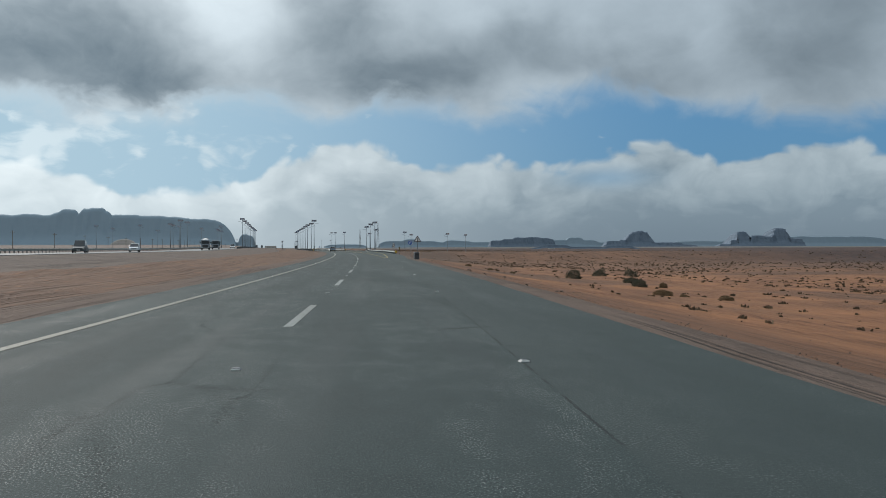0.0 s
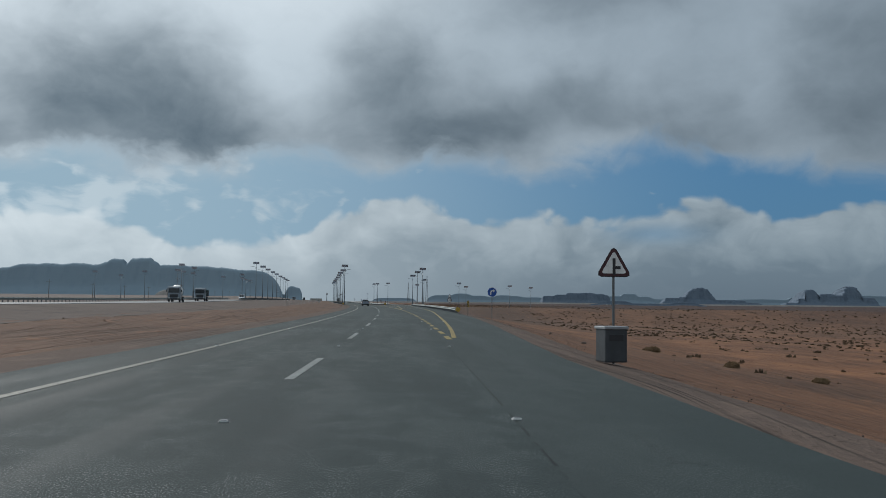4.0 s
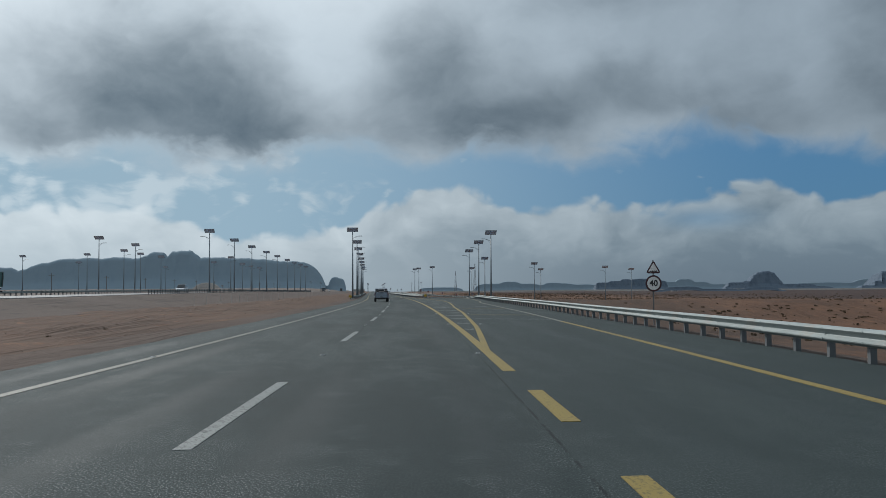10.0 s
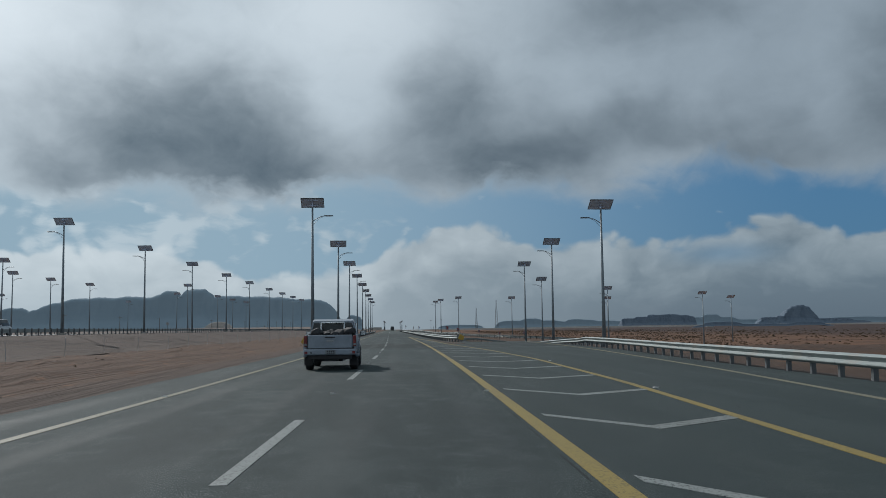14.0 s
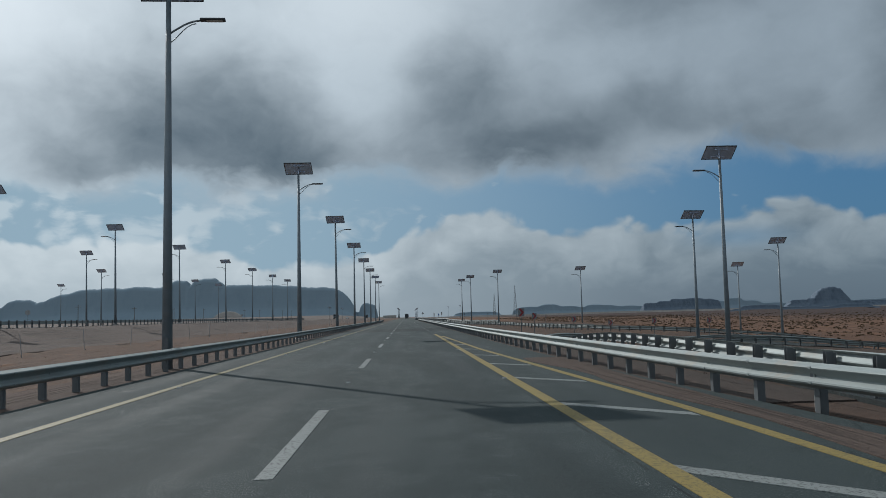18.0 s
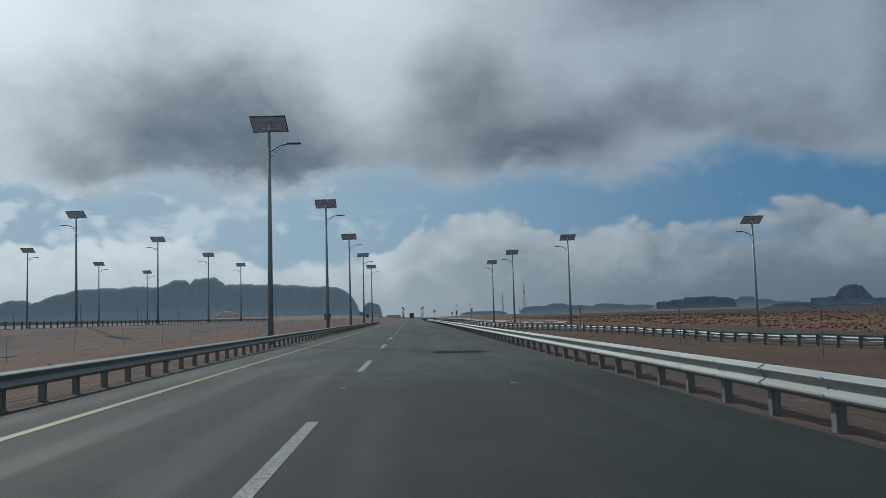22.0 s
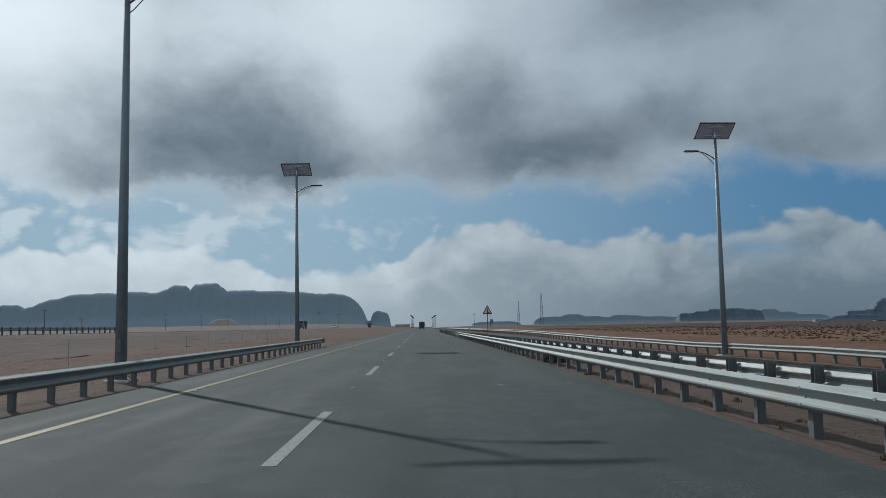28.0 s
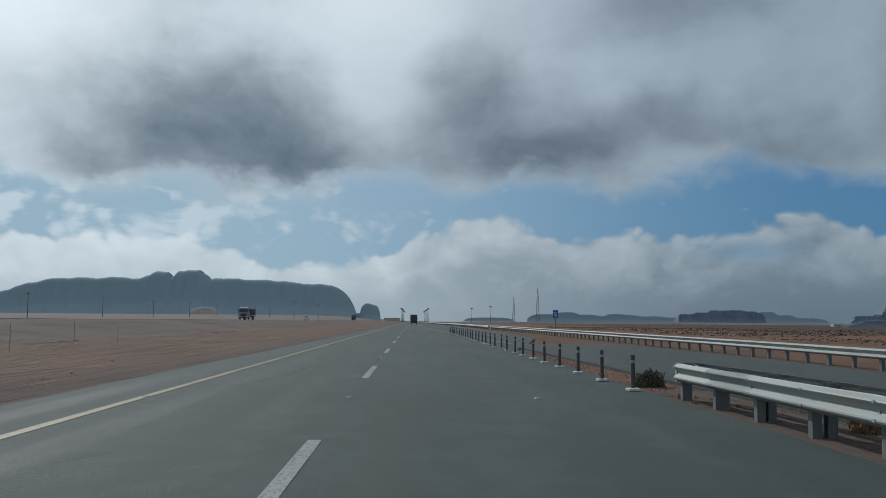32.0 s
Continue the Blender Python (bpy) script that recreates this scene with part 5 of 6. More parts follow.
# junction warning with a dark bin at its foot
s = sign_post("triangular junction warning sign on a steel post", bend(100) + 6.95, 100.0, 2.65)
triangle(s, 2.25, 0.50, [rect(-0.035, 2.02, 0.035, 2.42), rect(0.03, 2.16, 0.16, 2.23)])
bin_ = root("waste_bin", "dark square roadside bin at the foot of a sign", "bin", pose(bend(100) + 6.75, 99.6, -0.02, 0, 0, 6))
part("body", block(0.55, 0.55, 0.78, 0, 0, 0.0, 0.03), DARK_METAL, bin_)
part("rim", block(0.60, 0.60, 0.07, 0, 0, 0.76, 0.015), SIGN_BACK, bin_)
part("slot", block(0.34, 0.02, 0.14, 0, -0.281, 0.5, 0.004), SIGN_BLACK, bin_)

# blue turn-right disc
s = sign_post("round blue sign with a bent white arrow", 1.9, 153.8, 2.58, r=0.03)
disc = part("disc", plate(ring(32, 0.42, 0, 2.20), 0.012), SIGN_BLUE, s, "round blue panel")
bm = plate(ring(32, 0.42, 0, 2.20), 0.002, m=Matrix.Translation((0, -0.004, 0)))
part("rim", bm, SIGN_WHITE, disc)
bm = plate(ring(32, 0.395, 0, 2.20), 0.002, m=Matrix.Translation((0, -0.008, 0)))
part("face", bm, SIGN_BLUE, disc)
bars(disc, [[(q * 1.47, 2.20 + (z - 1.90) * 1.47) for q, z in sh] for sh in (
    rect(-0.12, 1.74, -0.05, 1.90), [(-0.12, 1.90), (-0.05, 1.90), (0.0, 1.945), (0.0, 2.015), (-0.07, 1.99)], rect(0.0, 1.945, 0.06, 2.015),
    [(0.06, 1.885), (0.17, 1.98), (0.06, 2.075)])], SIGN_WHITE, "arrow")


def hazard_board(x, y, z=0.0, w_=0.20, h=0.60, top=1.58, slope=1, label="black and white striped hazard board on a post", face=None):
    s = sign_post(label, x, y, top, r=0.022, z=z)
    b = part("board", plate(rect(-w_ / 2, top - h, w_ / 2, top), 0.012), face or SIGN_WHITE, s)
    for k in range(4):
        z0 = top - h + 0.03 + k * 0.15
        bm = plate([(-w_ / 2, max(top - h, z0 - 0.02)), (w_ / 2, min(top, z0 + 0.11 * slope)), (w_ / 2, min(top, z0 + 0.11 * slope + 0.075)), (-w_ / 2, min(top, z0 + 0.055))],
                   0.004, m=Matrix.Translation((0, -0.006, 0)))
        part("stripe", bm, SIGN_BLACK, b)


hazard_board(bend(160.5) + 8.45, 160.5, top=1.46, label="black and yellow striped hazard board on a post", face=SIGN_YELLOW)
hazard_board(8.0, 568, w_=0.28, h=0.86, top=2.2)
hazard_board(9.3, 555, -0.1, w_=0.26, h=0.6, top=2.35)

# speed limit with hump warning
s = sign_post("speed limit sign of forty below a triangular hump warning", 10.7, 240.5, 2.95, z=-0.2)
triangle(s, 2.55, 0.42, [[(-0.20, 2.40), (0.20, 2.40), (0.20, 2.43), (0.15, 2.46), (0.10, 2.43), (0.05, 2.46), (0, 2.43), (-0.05, 2.46), (-0.10, 2.43), (-0.15, 2.46), (-0.20, 2.43)]])
lim = part("limit_disc", plate(ring(32, 0.40, 0, 1.83), 0.012), SIGN_BLACK, s, "round speed limit panel")
part("rim", plate(ring(32, 0.385, 0, 1.83), 0.004, m=Matrix.Translation((0, -0.006, 0))), RIM_RED, lim)
part("face", plate(ring(32, 0.315, 0, 1.83), 0.004, m=Matrix.Translation((0, -0.011, 0))), SIGN_WHITE, lim)
txt = bpy.data.curves.new("digits", "FONT")
txt.body, txt.size, txt.align_x, txt.align_y, txt.extrude, txt.offset = "40", 0.40, "CENTER", "CENTER", 0.002, 0.012
txt.materials.append(SIGN_BLACK)
t_ob = new("digits", txt)
t_ob.parent = lim
t_ob.matrix_basis = pose(0, -0.020, 1.83, 90, 0, 0)


def chevron_sign(x, y, size, h, z):
    s = sign_post("red and white curve chevron sign on a steel post", x, y, h, z=z)
    b = part("board", plate(rect(-size / 2, h - size * 1.2, size / 2, h), 0.012), SIGN_GREY, s, "white board painted backlit grey")
    q, c = size, h - size * 0.60
    part("chevron", plate([(-0.36 * q, c + 0.56 * q), (-0.02 * q, c + 0.56 * q), (0.44 * q, c), (-0.02 * q, c - 0.56 * q), (-0.36 * q, c - 0.56 * q), (0.08 * q, c)], 0.004,
                          m=Matrix.Translation((0, -0.009, 0))), SIGN_RED, b, "red chevron")


for x, y, sz, h in ((9.75, 423.6, 0.50, 2.5), (12.45, 435.3, 0.42, 2.45), (16.6, 438.7, 0.40, 2.2), (20.8, 442.2, 0.40, 2.3), (25.9, 445.2, 0.40, 2.4), (32.0, 446.8, 0.40, 2.4)):
    chevron_sign(x, y, sz, h, ground_z(x, y))

# merge warning between the barriers
s = sign_post("triangular merging traffic warning sign between the barriers", 6.55, 632.0, 2.85)
triangle(s, 2.42, 0.44, [rect(-0.035, 2.24, 0.035, 2.57), [(0.035, 2.37), (0.035, 2.30), (0.15, 2.22), (0.15, 2.29)], [(-0.08, 2.54), (0.08, 2.54), (0, 2.63)]])


def back_sign(x, y, h, z, w_=0.10, tall=0.5, label="narrow grey sign seen from behind on a thin post"):
    s = sign_post(label, x, y, h, z=z, r=0.025)
    part("panel", plate(rect(-w_ / 2, h - tall, w_ / 2, h), 0.02), ZINC_DARK, s)


for x, y, h in ((12.9, 533.0, 2.45), (16.0, 516.0, 2.35), (18.8, 497.0, 2.2), (21.0, 482.0, 2.2)):
    back_sign(x, y, h, ground_z(x, y))
# blue information board far ahead
s = sign_post("blue rectangular information sign with a small disc below", 15.4, 737.0, 2.6, z=-0.1)
b = part("board", plate(rect(-0.26, 1.85, 0.26, 2.6), 0.015), SIGN_BLUE, s)
bars(b, [rect(-0.13, 2.3, 0.13, 2.36), rect(-0.13, 2.15, 0.10, 2.2), rect(-0.05, 1.95, 0.05, 2.1)], SIGN_WHITE, "writing_bars")
part("disc", plate(ring(20, 0.17, 0, 1.62), 0.012), SIGN_BACK, s)
# small signs of the other carriageway
for x, y in ((-52, 560), (-50, 700), (-51, 640), (-50, 480)):
    s = sign_post("dark round sign of the other carriageway seen from behind", x, y, 2.4, z=ground_z(x, y))
    part("disc", plate(ring(20, 0.36, 0, 2.1), 0.012), SIGN_BACK, s)

# crash cushions with yellow marker boards at the barrier noses


def nose(x, y, turn, label):
    n = root("barrier_nose", label, "crash cushion", pose(x, y, 0, 0, 0, turn))
    bm = bmesh.new()
    for i in range(11):
        a = math.pi * i / 10
        block(0.09, 0.05, 0.32, -0.24 * math.cos(a), -0.26 * math.sin(a), 0.30, 0.0, bm)
    part("shoe", bm, ZINC, n)
    part("post", block(0.13, 0.10, 0.6, 0, -0.16, -0.05, 0.008), ZINC_DARK, n)
    brd = part("marker_board", plate([(-0.05, 0.76), (0.29, 0.58), (0.31, 0.50), (0.16, 0.17), (0.07, 0.15), (-0.29, 0.33), (-0.31, 0.42), (-0.14, 0.74)], 0.012,
                                     m=Matrix.Translation((0, -0.34, 0))), SIGN_YELLOW, n, "yellow tilted square marker board")
    part("stand", block(0.05, 0.04, 0.62, 0, -0.31, 0.0), ZINC_DARK, brd)


nose(7.30, 365.0, 0, "rounded barrier nose with a yellow marker board")
nose(bend(180.4) + 9.12, 180.3, 0, "barrier end with a yellow marker board")
nose(bend(350.8) - 6.5, 350.8, 0, "median barrier end with a yellow marker board")

# ---- wire fence on the median side ----
fence = root("wire_fence", "sagging wire fence with thin rusty posts", "fence", pose(-14.6, 300, 0))
finv = fence.matrix_basis.inverted()
fence_x = table((290, -21.5), (330, -21.0), (420, -17.5), (520, -15.5), (600, -14.7), (650, -15.8), (720, -17))
bm = tube((0, 0, -0.3), (0, 0, 1.2), 0.018, 0.015, 6)
FPOST = mesh_of(bm, "post")
FPOST.materials.append(SIGN_BACK)
fy = [292 + 7.5 * k for k in range(56)]
tops = []
for y in fy:
    x = fence_x(y) + 0.15 * random.uniform(-1, 1)
    zz = ground_z(x, y)
    part("post", FPOST, None, fence, m=finv @ pose(x, y, zz, random.uniform(-4, 4), random.uniform(-4, 4), 0))
    tops.append((x, y, zz))
bm = bmesh.new()
for a, b in zip(tops, tops[1:]):
    for h in (0.35, 0.75, 1.15):
        tube((a[0] + 14.6, a[1] - 300, a[2] + h), (b[0] + 14.6, b[1] - 300, b[2] + h), 0.004, sides=3, bm=bm)
part("wire_mesh", bm, ZINC_DARK, fence)

# ---- vehicles ----


def wheel(thing, x, y, r, w_, name="wheel"):
    """A wheel with tyre and rim; its axle along x."""
    hub = new(name)
    hub.parent = thing
    hub.matrix_basis = pose(x, y, r)
    bm = bmesh.new()
    prof = [(-w_ / 2 + 0.03, r * 0.62), (-w_ / 2, r * 0.75), (-w_ / 2 + 0.015, r * 0.93), (-w_ / 2 + 0.05, r), (w_ / 2 - 0.05, r), (w_ / 2 - 0.015, r * 0.93), (w_ / 2, r * 0.75), (w_ / 2 - 0.03, r * 0.62)]
    n = 24
    rows_ = [[bm.verts.new((px, pr * math.cos(2 * math.pi * i / n), pr * math.sin(2 * math.pi * i / n))) for px, pr in prof] for i in range(n)]
    for i in range(n):
        j = (i + 1) % n
        for k in range(len(prof)):
            q = (k + 1) % len(prof)
            bm.faces.new((rows_[i][k], rows_[i][q], rows_[j][q], rows_[j][k]))
    bmesh.ops.recalc_face_normals(bm, faces=bm.faces[:])
    tyre = part("tyre", bm, RUBBER, hub, smooth=True)
    bm = tube((-w_ / 2 + 0.05, 0, 0), (w_ / 2 - 0.05, 0, 0), r * 0.62, r * 0.62, 20)
    for k in range(5):
        a = 2 * math.pi * k / 5
        for sx in (-1, 1):
            tube((sx * (w_ / 2 - 0.045), 0, 0), (sx * (w_ / 2 - 0.03), r * 0.55 * math.cos(a), r * 0.55 * math.sin(a)), 0.045, 0.03, 6, bm)
    part("rim", bm, CHROME, hub)
    return hub


def hull(sections, bm=None, bevel=0.0):
    """A skin over sections (y, half width low, half width high, z low, z high)."""
    bm = bm or bmesh.new()
    prev = None
    for y, a, b, z0, z1 in sections:
        row = [bm.verts.new(p) for p in ((-a, y, z0), (-a * 0.5 - b * 0.5 - 0.015, y, (z0 + z1) / 2), (-b, y, z1), (b, y, z1), (a * 0.5 + b * 0.5 + 0.015, y, (z0 + z1) / 2), (a, y, z0))]
        if prev:
            for i in range(6):
                j = (i + 1) % 6
                bm.faces.new((prev[i], prev[j], row[j], row[i]))
        else:
            bm.faces.new(row[::-1])
        prev = row
    bm.faces.new(prev)
    bmesh.ops.recalc_face_normals(bm, faces=bm.faces[:])
    if bevel:
        bmesh.ops.bevel(bm, geom=bm.edges[:], offset=bevel, segments=2, affect="EDGES", clamp_overlap=True)
    return bm


def pickup(x, y, turn):
    p = root("pickup_truck", "silver double-cab pickup, coloured backlit-dark, with a loaded bed in the fast lane", "pickup", pose(x, y, 0, 0, 0, turn))
    # bed
    for sx in (-1, 1):
        part("bed_side", hull([(0.03, 0.04, 0.025, 0.60, 1.17), (1.0, 0.05, 0.03, 0.62, 1.18), (1.55, 0.05, 0.03, 0.56, 1.19)], bevel=0.014), PICKUP_PAINT, p, m=pose(sx * 0.84, 0, 0))
        bm = bmesh.new()
        n = 12
        for k in range(n):
            a = math.pi * k / (n - 1)
            block(0.12, 0.16, 0.09, 0, 0.98 + 0.47 * math.cos(a), 0.44 + 0.44 * math.sin(a), 0.02, bm)
        part("wheel_arch", bm, PICKUP_PAINT, p, m=pose(sx * 0.885, 0, 0))
        part("wheel_well", block(0.10, 0.80, 0.40, sx * 0.80, 0.98, 0.44, 0.03), SIGN_BLACK, p)
        part("mud_flap", block(0.28, 0.02, 0.34, sx * 0.76, 0.50, 0.16, 0.004), RUBBER, p)
    part("bed_floor", block(1.62, 1.5, 0.06, 0, 0.8, 0.62), DARK_METAL, p)
    gate = part("tailgate", block(1.48, 0.06, 0.44, 0, 0.02, 0.74, 0.02), PICKUP_PAINT, p)
    part("handle", block(0.34, 0.03, 0.045, 0, -0.015, 1.08, 0.008), SIGN_BLACK, gate)
    part("badge", block(0.24, 0.012, 0.045, 0, -0.014, 0.96, 0.004), SIGN_BACK, gate)
    part("gap", block(1.54, 0.03, 0.018, 0, 0.0, 0.72), SIGN_BLACK, gate)
    bump_ = part("rear_bumper", block(1.76, 0.18, 0.20, 0, -0.03, 0.515, 0.04), PICKUP_PAINT, p)
    part("lower_skirt", block(1.42, 0.30, 0.16, 0, 0.10, 0.37, 0.03), RUBBER, bump_)
    part("hitch", block(0.5, 0.30, 0.10, 0.02, 0.22, 0.30, 0.03), DARK_METAL, bump_)
    pl = part("number_plate", block(0.34, 0.012, 0.15, 0.02, -0.128, 0.54, 0.004), SIGN_GREY, bump_, "pale number plate")
    bm = bmesh.new()
    for k in range(4):
        block(0.045, 0.004, 0.04, -0.10 + 0.07 * k + 0.02, -0.1365, 0.625, 0, bm)
        block(0.045, 0.004, 0.04, -0.10 + 0.07 * k + 0.02, -0.1365, 0.56, 0, bm)
    part("plain_bars", bm, SIGN_BLACK, pl)
    part("lock", tube((-0.62, -0.13, 0.60), (-0.62, -0.10, 0.60), 0.03, sides=8), SIGN_BLACK, bump_)
    for sx in (-1, 1):
        lamp = part("tail_lamp", block(0.11, 0.12, 0.36, sx * 0.815, 0.035, 0.80, 0.02), TAIL_RED, p, "dark red tail lamp")
        part("turn_lens", block(0.09, 0.02, 0.07, sx * 0.815, -0.032, 0.83, 0.005), SIGN_GREY, lamp)
        part("fog_reflector", block(0.10, 0.02, 0.08, sx * 0.79, -0.122, 0.56, 0.005), TAIL_RED, bump_)
    # cab and bonnet
    body = part("body", hull([(1.56, 0.86, 0.86, 0.44, 1.12), (2.6, 0.87, 0.87, 0.40, 1.12), (3.7, 0.87, 0.85, 0.42, 1.10), (4.6, 0.86, 0.78, 0.42, 1.02), (4.98, 0.78, 0.70, 0.40, 0.86)], bevel=0.04), PICKUP_PAINT, p)
    cab = part("cab", hull([(1.58, 0.84, 0.70, 1.08, 1.66), (1.95, 0.84, 0.72, 1.08, 1.73), (3.0, 0.83, 0.68, 1.08, 1.72), (3.72, 0.81, 0.60, 1.08, 1.20)], bevel=0.03), PICKUP_PAINT, p)
    part("rear_window", hull([(1.55, 0.77, 0.655, 1.12, 1.60), (1.62, 0.77, 0.655, 1.12, 1.60)]), GLASS_DARK, cab)
    for sx in (-1, 1):
        bm = plate([(1.80, 1.16), (2.48, 1.16), (2.48, 1.58), (2.0, 1.58)], 0.03, m=pose(sx * 0.775, 0, 0, 0, 0, 90) if False else Matrix(((0, 1, 0, sx * 0.765 - 0.015), (1, 0, 0, 0), (0, 0, 1, 0), (0, 0, 0, 1))))
        part("side_window", bm, GLASS_DARK, cab)
        bm = plate([(2.56, 1.16), (3.45, 1.16), (3.05, 1.58), (2.56, 1.58)], 0.03, m=Matrix(((0, 1, 0, sx * 0.765 - 0.015), (1, 0, 0, 0), (0, 0, 1, 0), (0, 0, 0, 1))))
        part("side_window", bm, GLASS_DARK, cab)
        mir = part("mirror", block(0.22, 0.12, 0.20, sx * 1.0, 3.25, 1.12, 0.03), DARK_METAL, p)
        part("mirror_glass", block(0.17, 0.01, 0.15, sx * 1.0, 3.185, 1.145, 0.003), CHROME, mir)
        for q in (1.98, 2.72):
            part("door_handle", block(0.03, 0.18, 0.04, sx * 0.885, q, 0.98, 0.006), CHROME, body)
        part("door_gap", block(0.012, 0.012, 0.6, sx * 0.885, 2.52, 0.48), SIGN_BLACK, body)
    rollbar = bmesh.new()
    for sx in (-1, 1):
        tube((sx * 0.40, 1.40, 0.7), (sx * 0.40, 1.46, 1.60), 0.032, bm=rollbar)
    tube((-0.40, 1.46, 1.60), (0.40, 1.46, 1.60), 0.032, bm=rollbar)
    part("roll_bar", rollbar, CHROME, p)
    part("exhaust", tube((0.45, 0.0, 0.33), (0.45, 0.7, 0.35), 0.035), CHROME, p)
    part("underbody", block(0.9, 4.2, 0.22, 0, 2.4, 0.30, 0.02), RUBBER, p)
    # cargo
    for k in range(9):
        bm = bmesh.new()
        bmesh.ops.create_icosphere(bm, subdivisions=2, radius=0.22)
        for v in bm.verts:
            v.co *= 1 + 0.35 * noise.noise(v.co * 5 + Vector((k, 0, 0)))
            v.co.z *= 0.75
        part("sack", bm, TARP, p, "dark tarpaulin sack", m=pose(-0.62 + 0.155 * k, 0.45 + 0.5 * random.random(), 1.02 + 0.26 * random.random(), 0, 0, 40 * k))
    for sx in (-1, 1):
        wheel(p, sx * 0.755, 0.98, 0.385, 0.28)
        wheel(p, sx * 0.755, 4.05, 0.385, 0.28)
    return p


pickup(bend(308) - 1.02, 308.5, 0.0)


def lorry(x, y, z, turn, kind, label, paint):
    """A lorry with its front at the -y end: a box body, a tipper or a mixer drum."""
    t = root("lorry", label, "lorry", pose(x, y, z, 0, 0, turn))
    cab = part("cab", hull([(0.0, 1.15, 1.08, 0.55, 2.75), (0.35, 1.2, 1.12, 0.5, 2.95), (1.9, 1.2, 1.15, 0.5, 3.0)], bevel=0.05), CAB_GREY if kind != "box" else paint, t)
    part("windscreen", hull([(-0.02, 1.0, 0.95, 1.75, 2.6), (0.3, 1.0, 0.95, 1.75, 2.6)]), GLASS_DARK, cab)
    part("grille", block(1.5, 0.08, 0.6, 0, -0.02, 0.85, 0.01), SIGN_BLACK, cab)
    part("bumper", block(2.3, 0.25, 0.32, 0, 0.02, 0.42, 0.03), DARK_METAL, cab)
    for sx in (-1, 1):
        part("headlight", block(0.34, 0.05, 0.18, sx * 0.85, -0.10, 0.66, 0.02), LAMP_GLASS, cab)
        part("mirror", block(0.20, 0.10, 0.46, sx * 1.36, 0.25, 1.9, 0.03), DARK_METAL, cab)
        part("side_window", block(0.03, 0.8, 0.7, sx * 1.175, 1.0, 1.8, 0.01), GLASS_DARK, cab)
    part("chassis", block(0.9, 8.0, 0.28, 0, 4.6, 0.75, 0.02), DARK_METAL, t)
    if kind == "mixer":
        prof = [(2.3, 0.75), (3.4, 1.15), (5.2, 1.2), (6.8, 0.95), (8.0, 0.5)]
        bm = bmesh.new()
        for (a, ra), (b, rb) in zip(prof, prof[1:]):
            tube((0, a, 1.75 + (a - 2.3) * 0.14), (0, b, 1.75 + (b - 2.3) * 0.14), ra, rb, 20, bm)
        drum = part("drum", bm, SIGN_WHITE, t, "pale mixer drum", smooth=False)
        bm = bmesh.new()
        for k in range(26):
            u = k / 25
            yy = 2.8 + 4.6 * u
            rr = 1.0 + 0.24 * math.sin(min(1, u * 1.6) * math.pi / 2) - 0.5 * max(0, u - 0.55)
            block(0.2, 0.16, 0.03, rr * math.cos(u * 9), yy, 1.75 + (yy - 2.3) * 0.14 + rr * math.sin(u * 9), 0, bm)
        part("spiral_band", bm, SIGN_BACK, drum)
        part("chute", hull([(7.9, 0.35, 0.3, 2.2, 2.4), (9.0, 0.3, 0.3, 1.2, 1.4)]), DARK_METAL, t)
        part("hopper", hull([(7.7, 0.5, 0.7, 2.6, 3.3), (8.5, 0.5, 0.7, 2.6, 3.4)]), DARK_METAL, t)
        part("water_tank", tube((-0.9, 2.2, 1.3), (0.9, 2.2, 1.3), 0.35), paint, t)
    else:
        hgt = 1.5 if kind == "tipper" else 2.5
        box = part("load_body", hull([(2.15, 1.2, 1.25, 1.1, 1.1 + hgt), (8.6, 1.2, 1.25, 1.1, 1.1 + hgt)], bevel=0.03), paint, t)
        for k in range(6):
            for sx in (-1, 1):
                part("rib", block(0.08, 0.12, hgt - 0.1, sx * 1.255, 2.7 + 1.1 * k, 1.15), DARK_METAL, box)
        part("rear_door", block(2.2, 0.05, hgt - 0.2, 0, 8.62, 1.2, 0.01), DARK_METAL, box)
        for sx in (-1, 1):
            part("tail_lamp", block(0.24, 0.04, 0.14, sx * 0.9, 8.66, 0.9, 0.01), TAIL_RED, t)
        part("tail_bar", block(2.3, 0.10, 0.14, 0, 8.6, 0.62, 0.02), DARK_METAL, t)
    for sx in (-1, 1):
        for q in (1.0, 6.0, 7.3):
            wheel(t, sx * 1.0, q, 0.5, 0.32)
    return t


def other_top(y):
    return ground_z(bend(y) - 36, y) + 0.08


lorry(bend(252) - 38.6, 252, other_top(252), 3, "mixer", "grey and dark concrete mixer lorry on the other carriageway", CAR_DARK)
lorry(bend(280) - 38.6, 280, other_top(280), 3, "tipper", "grey and green tipper lorry on the other carriageway", CAR_GREEN)
lorry(-39.0, 860, other_top(860), 0, "tipper", "tipper lorry with a backlit grey cab coming on the other carriageway", CAR_DARK)
lorry(1.9, 985, 0, 180, "box", "dark box lorry far ahead in the slow lane", CAR_DARK)
lorry(-39.0, 1250, other_top(1250), 0, "box", "distant dark box lorry on the other carriageway", CAR_DARK)


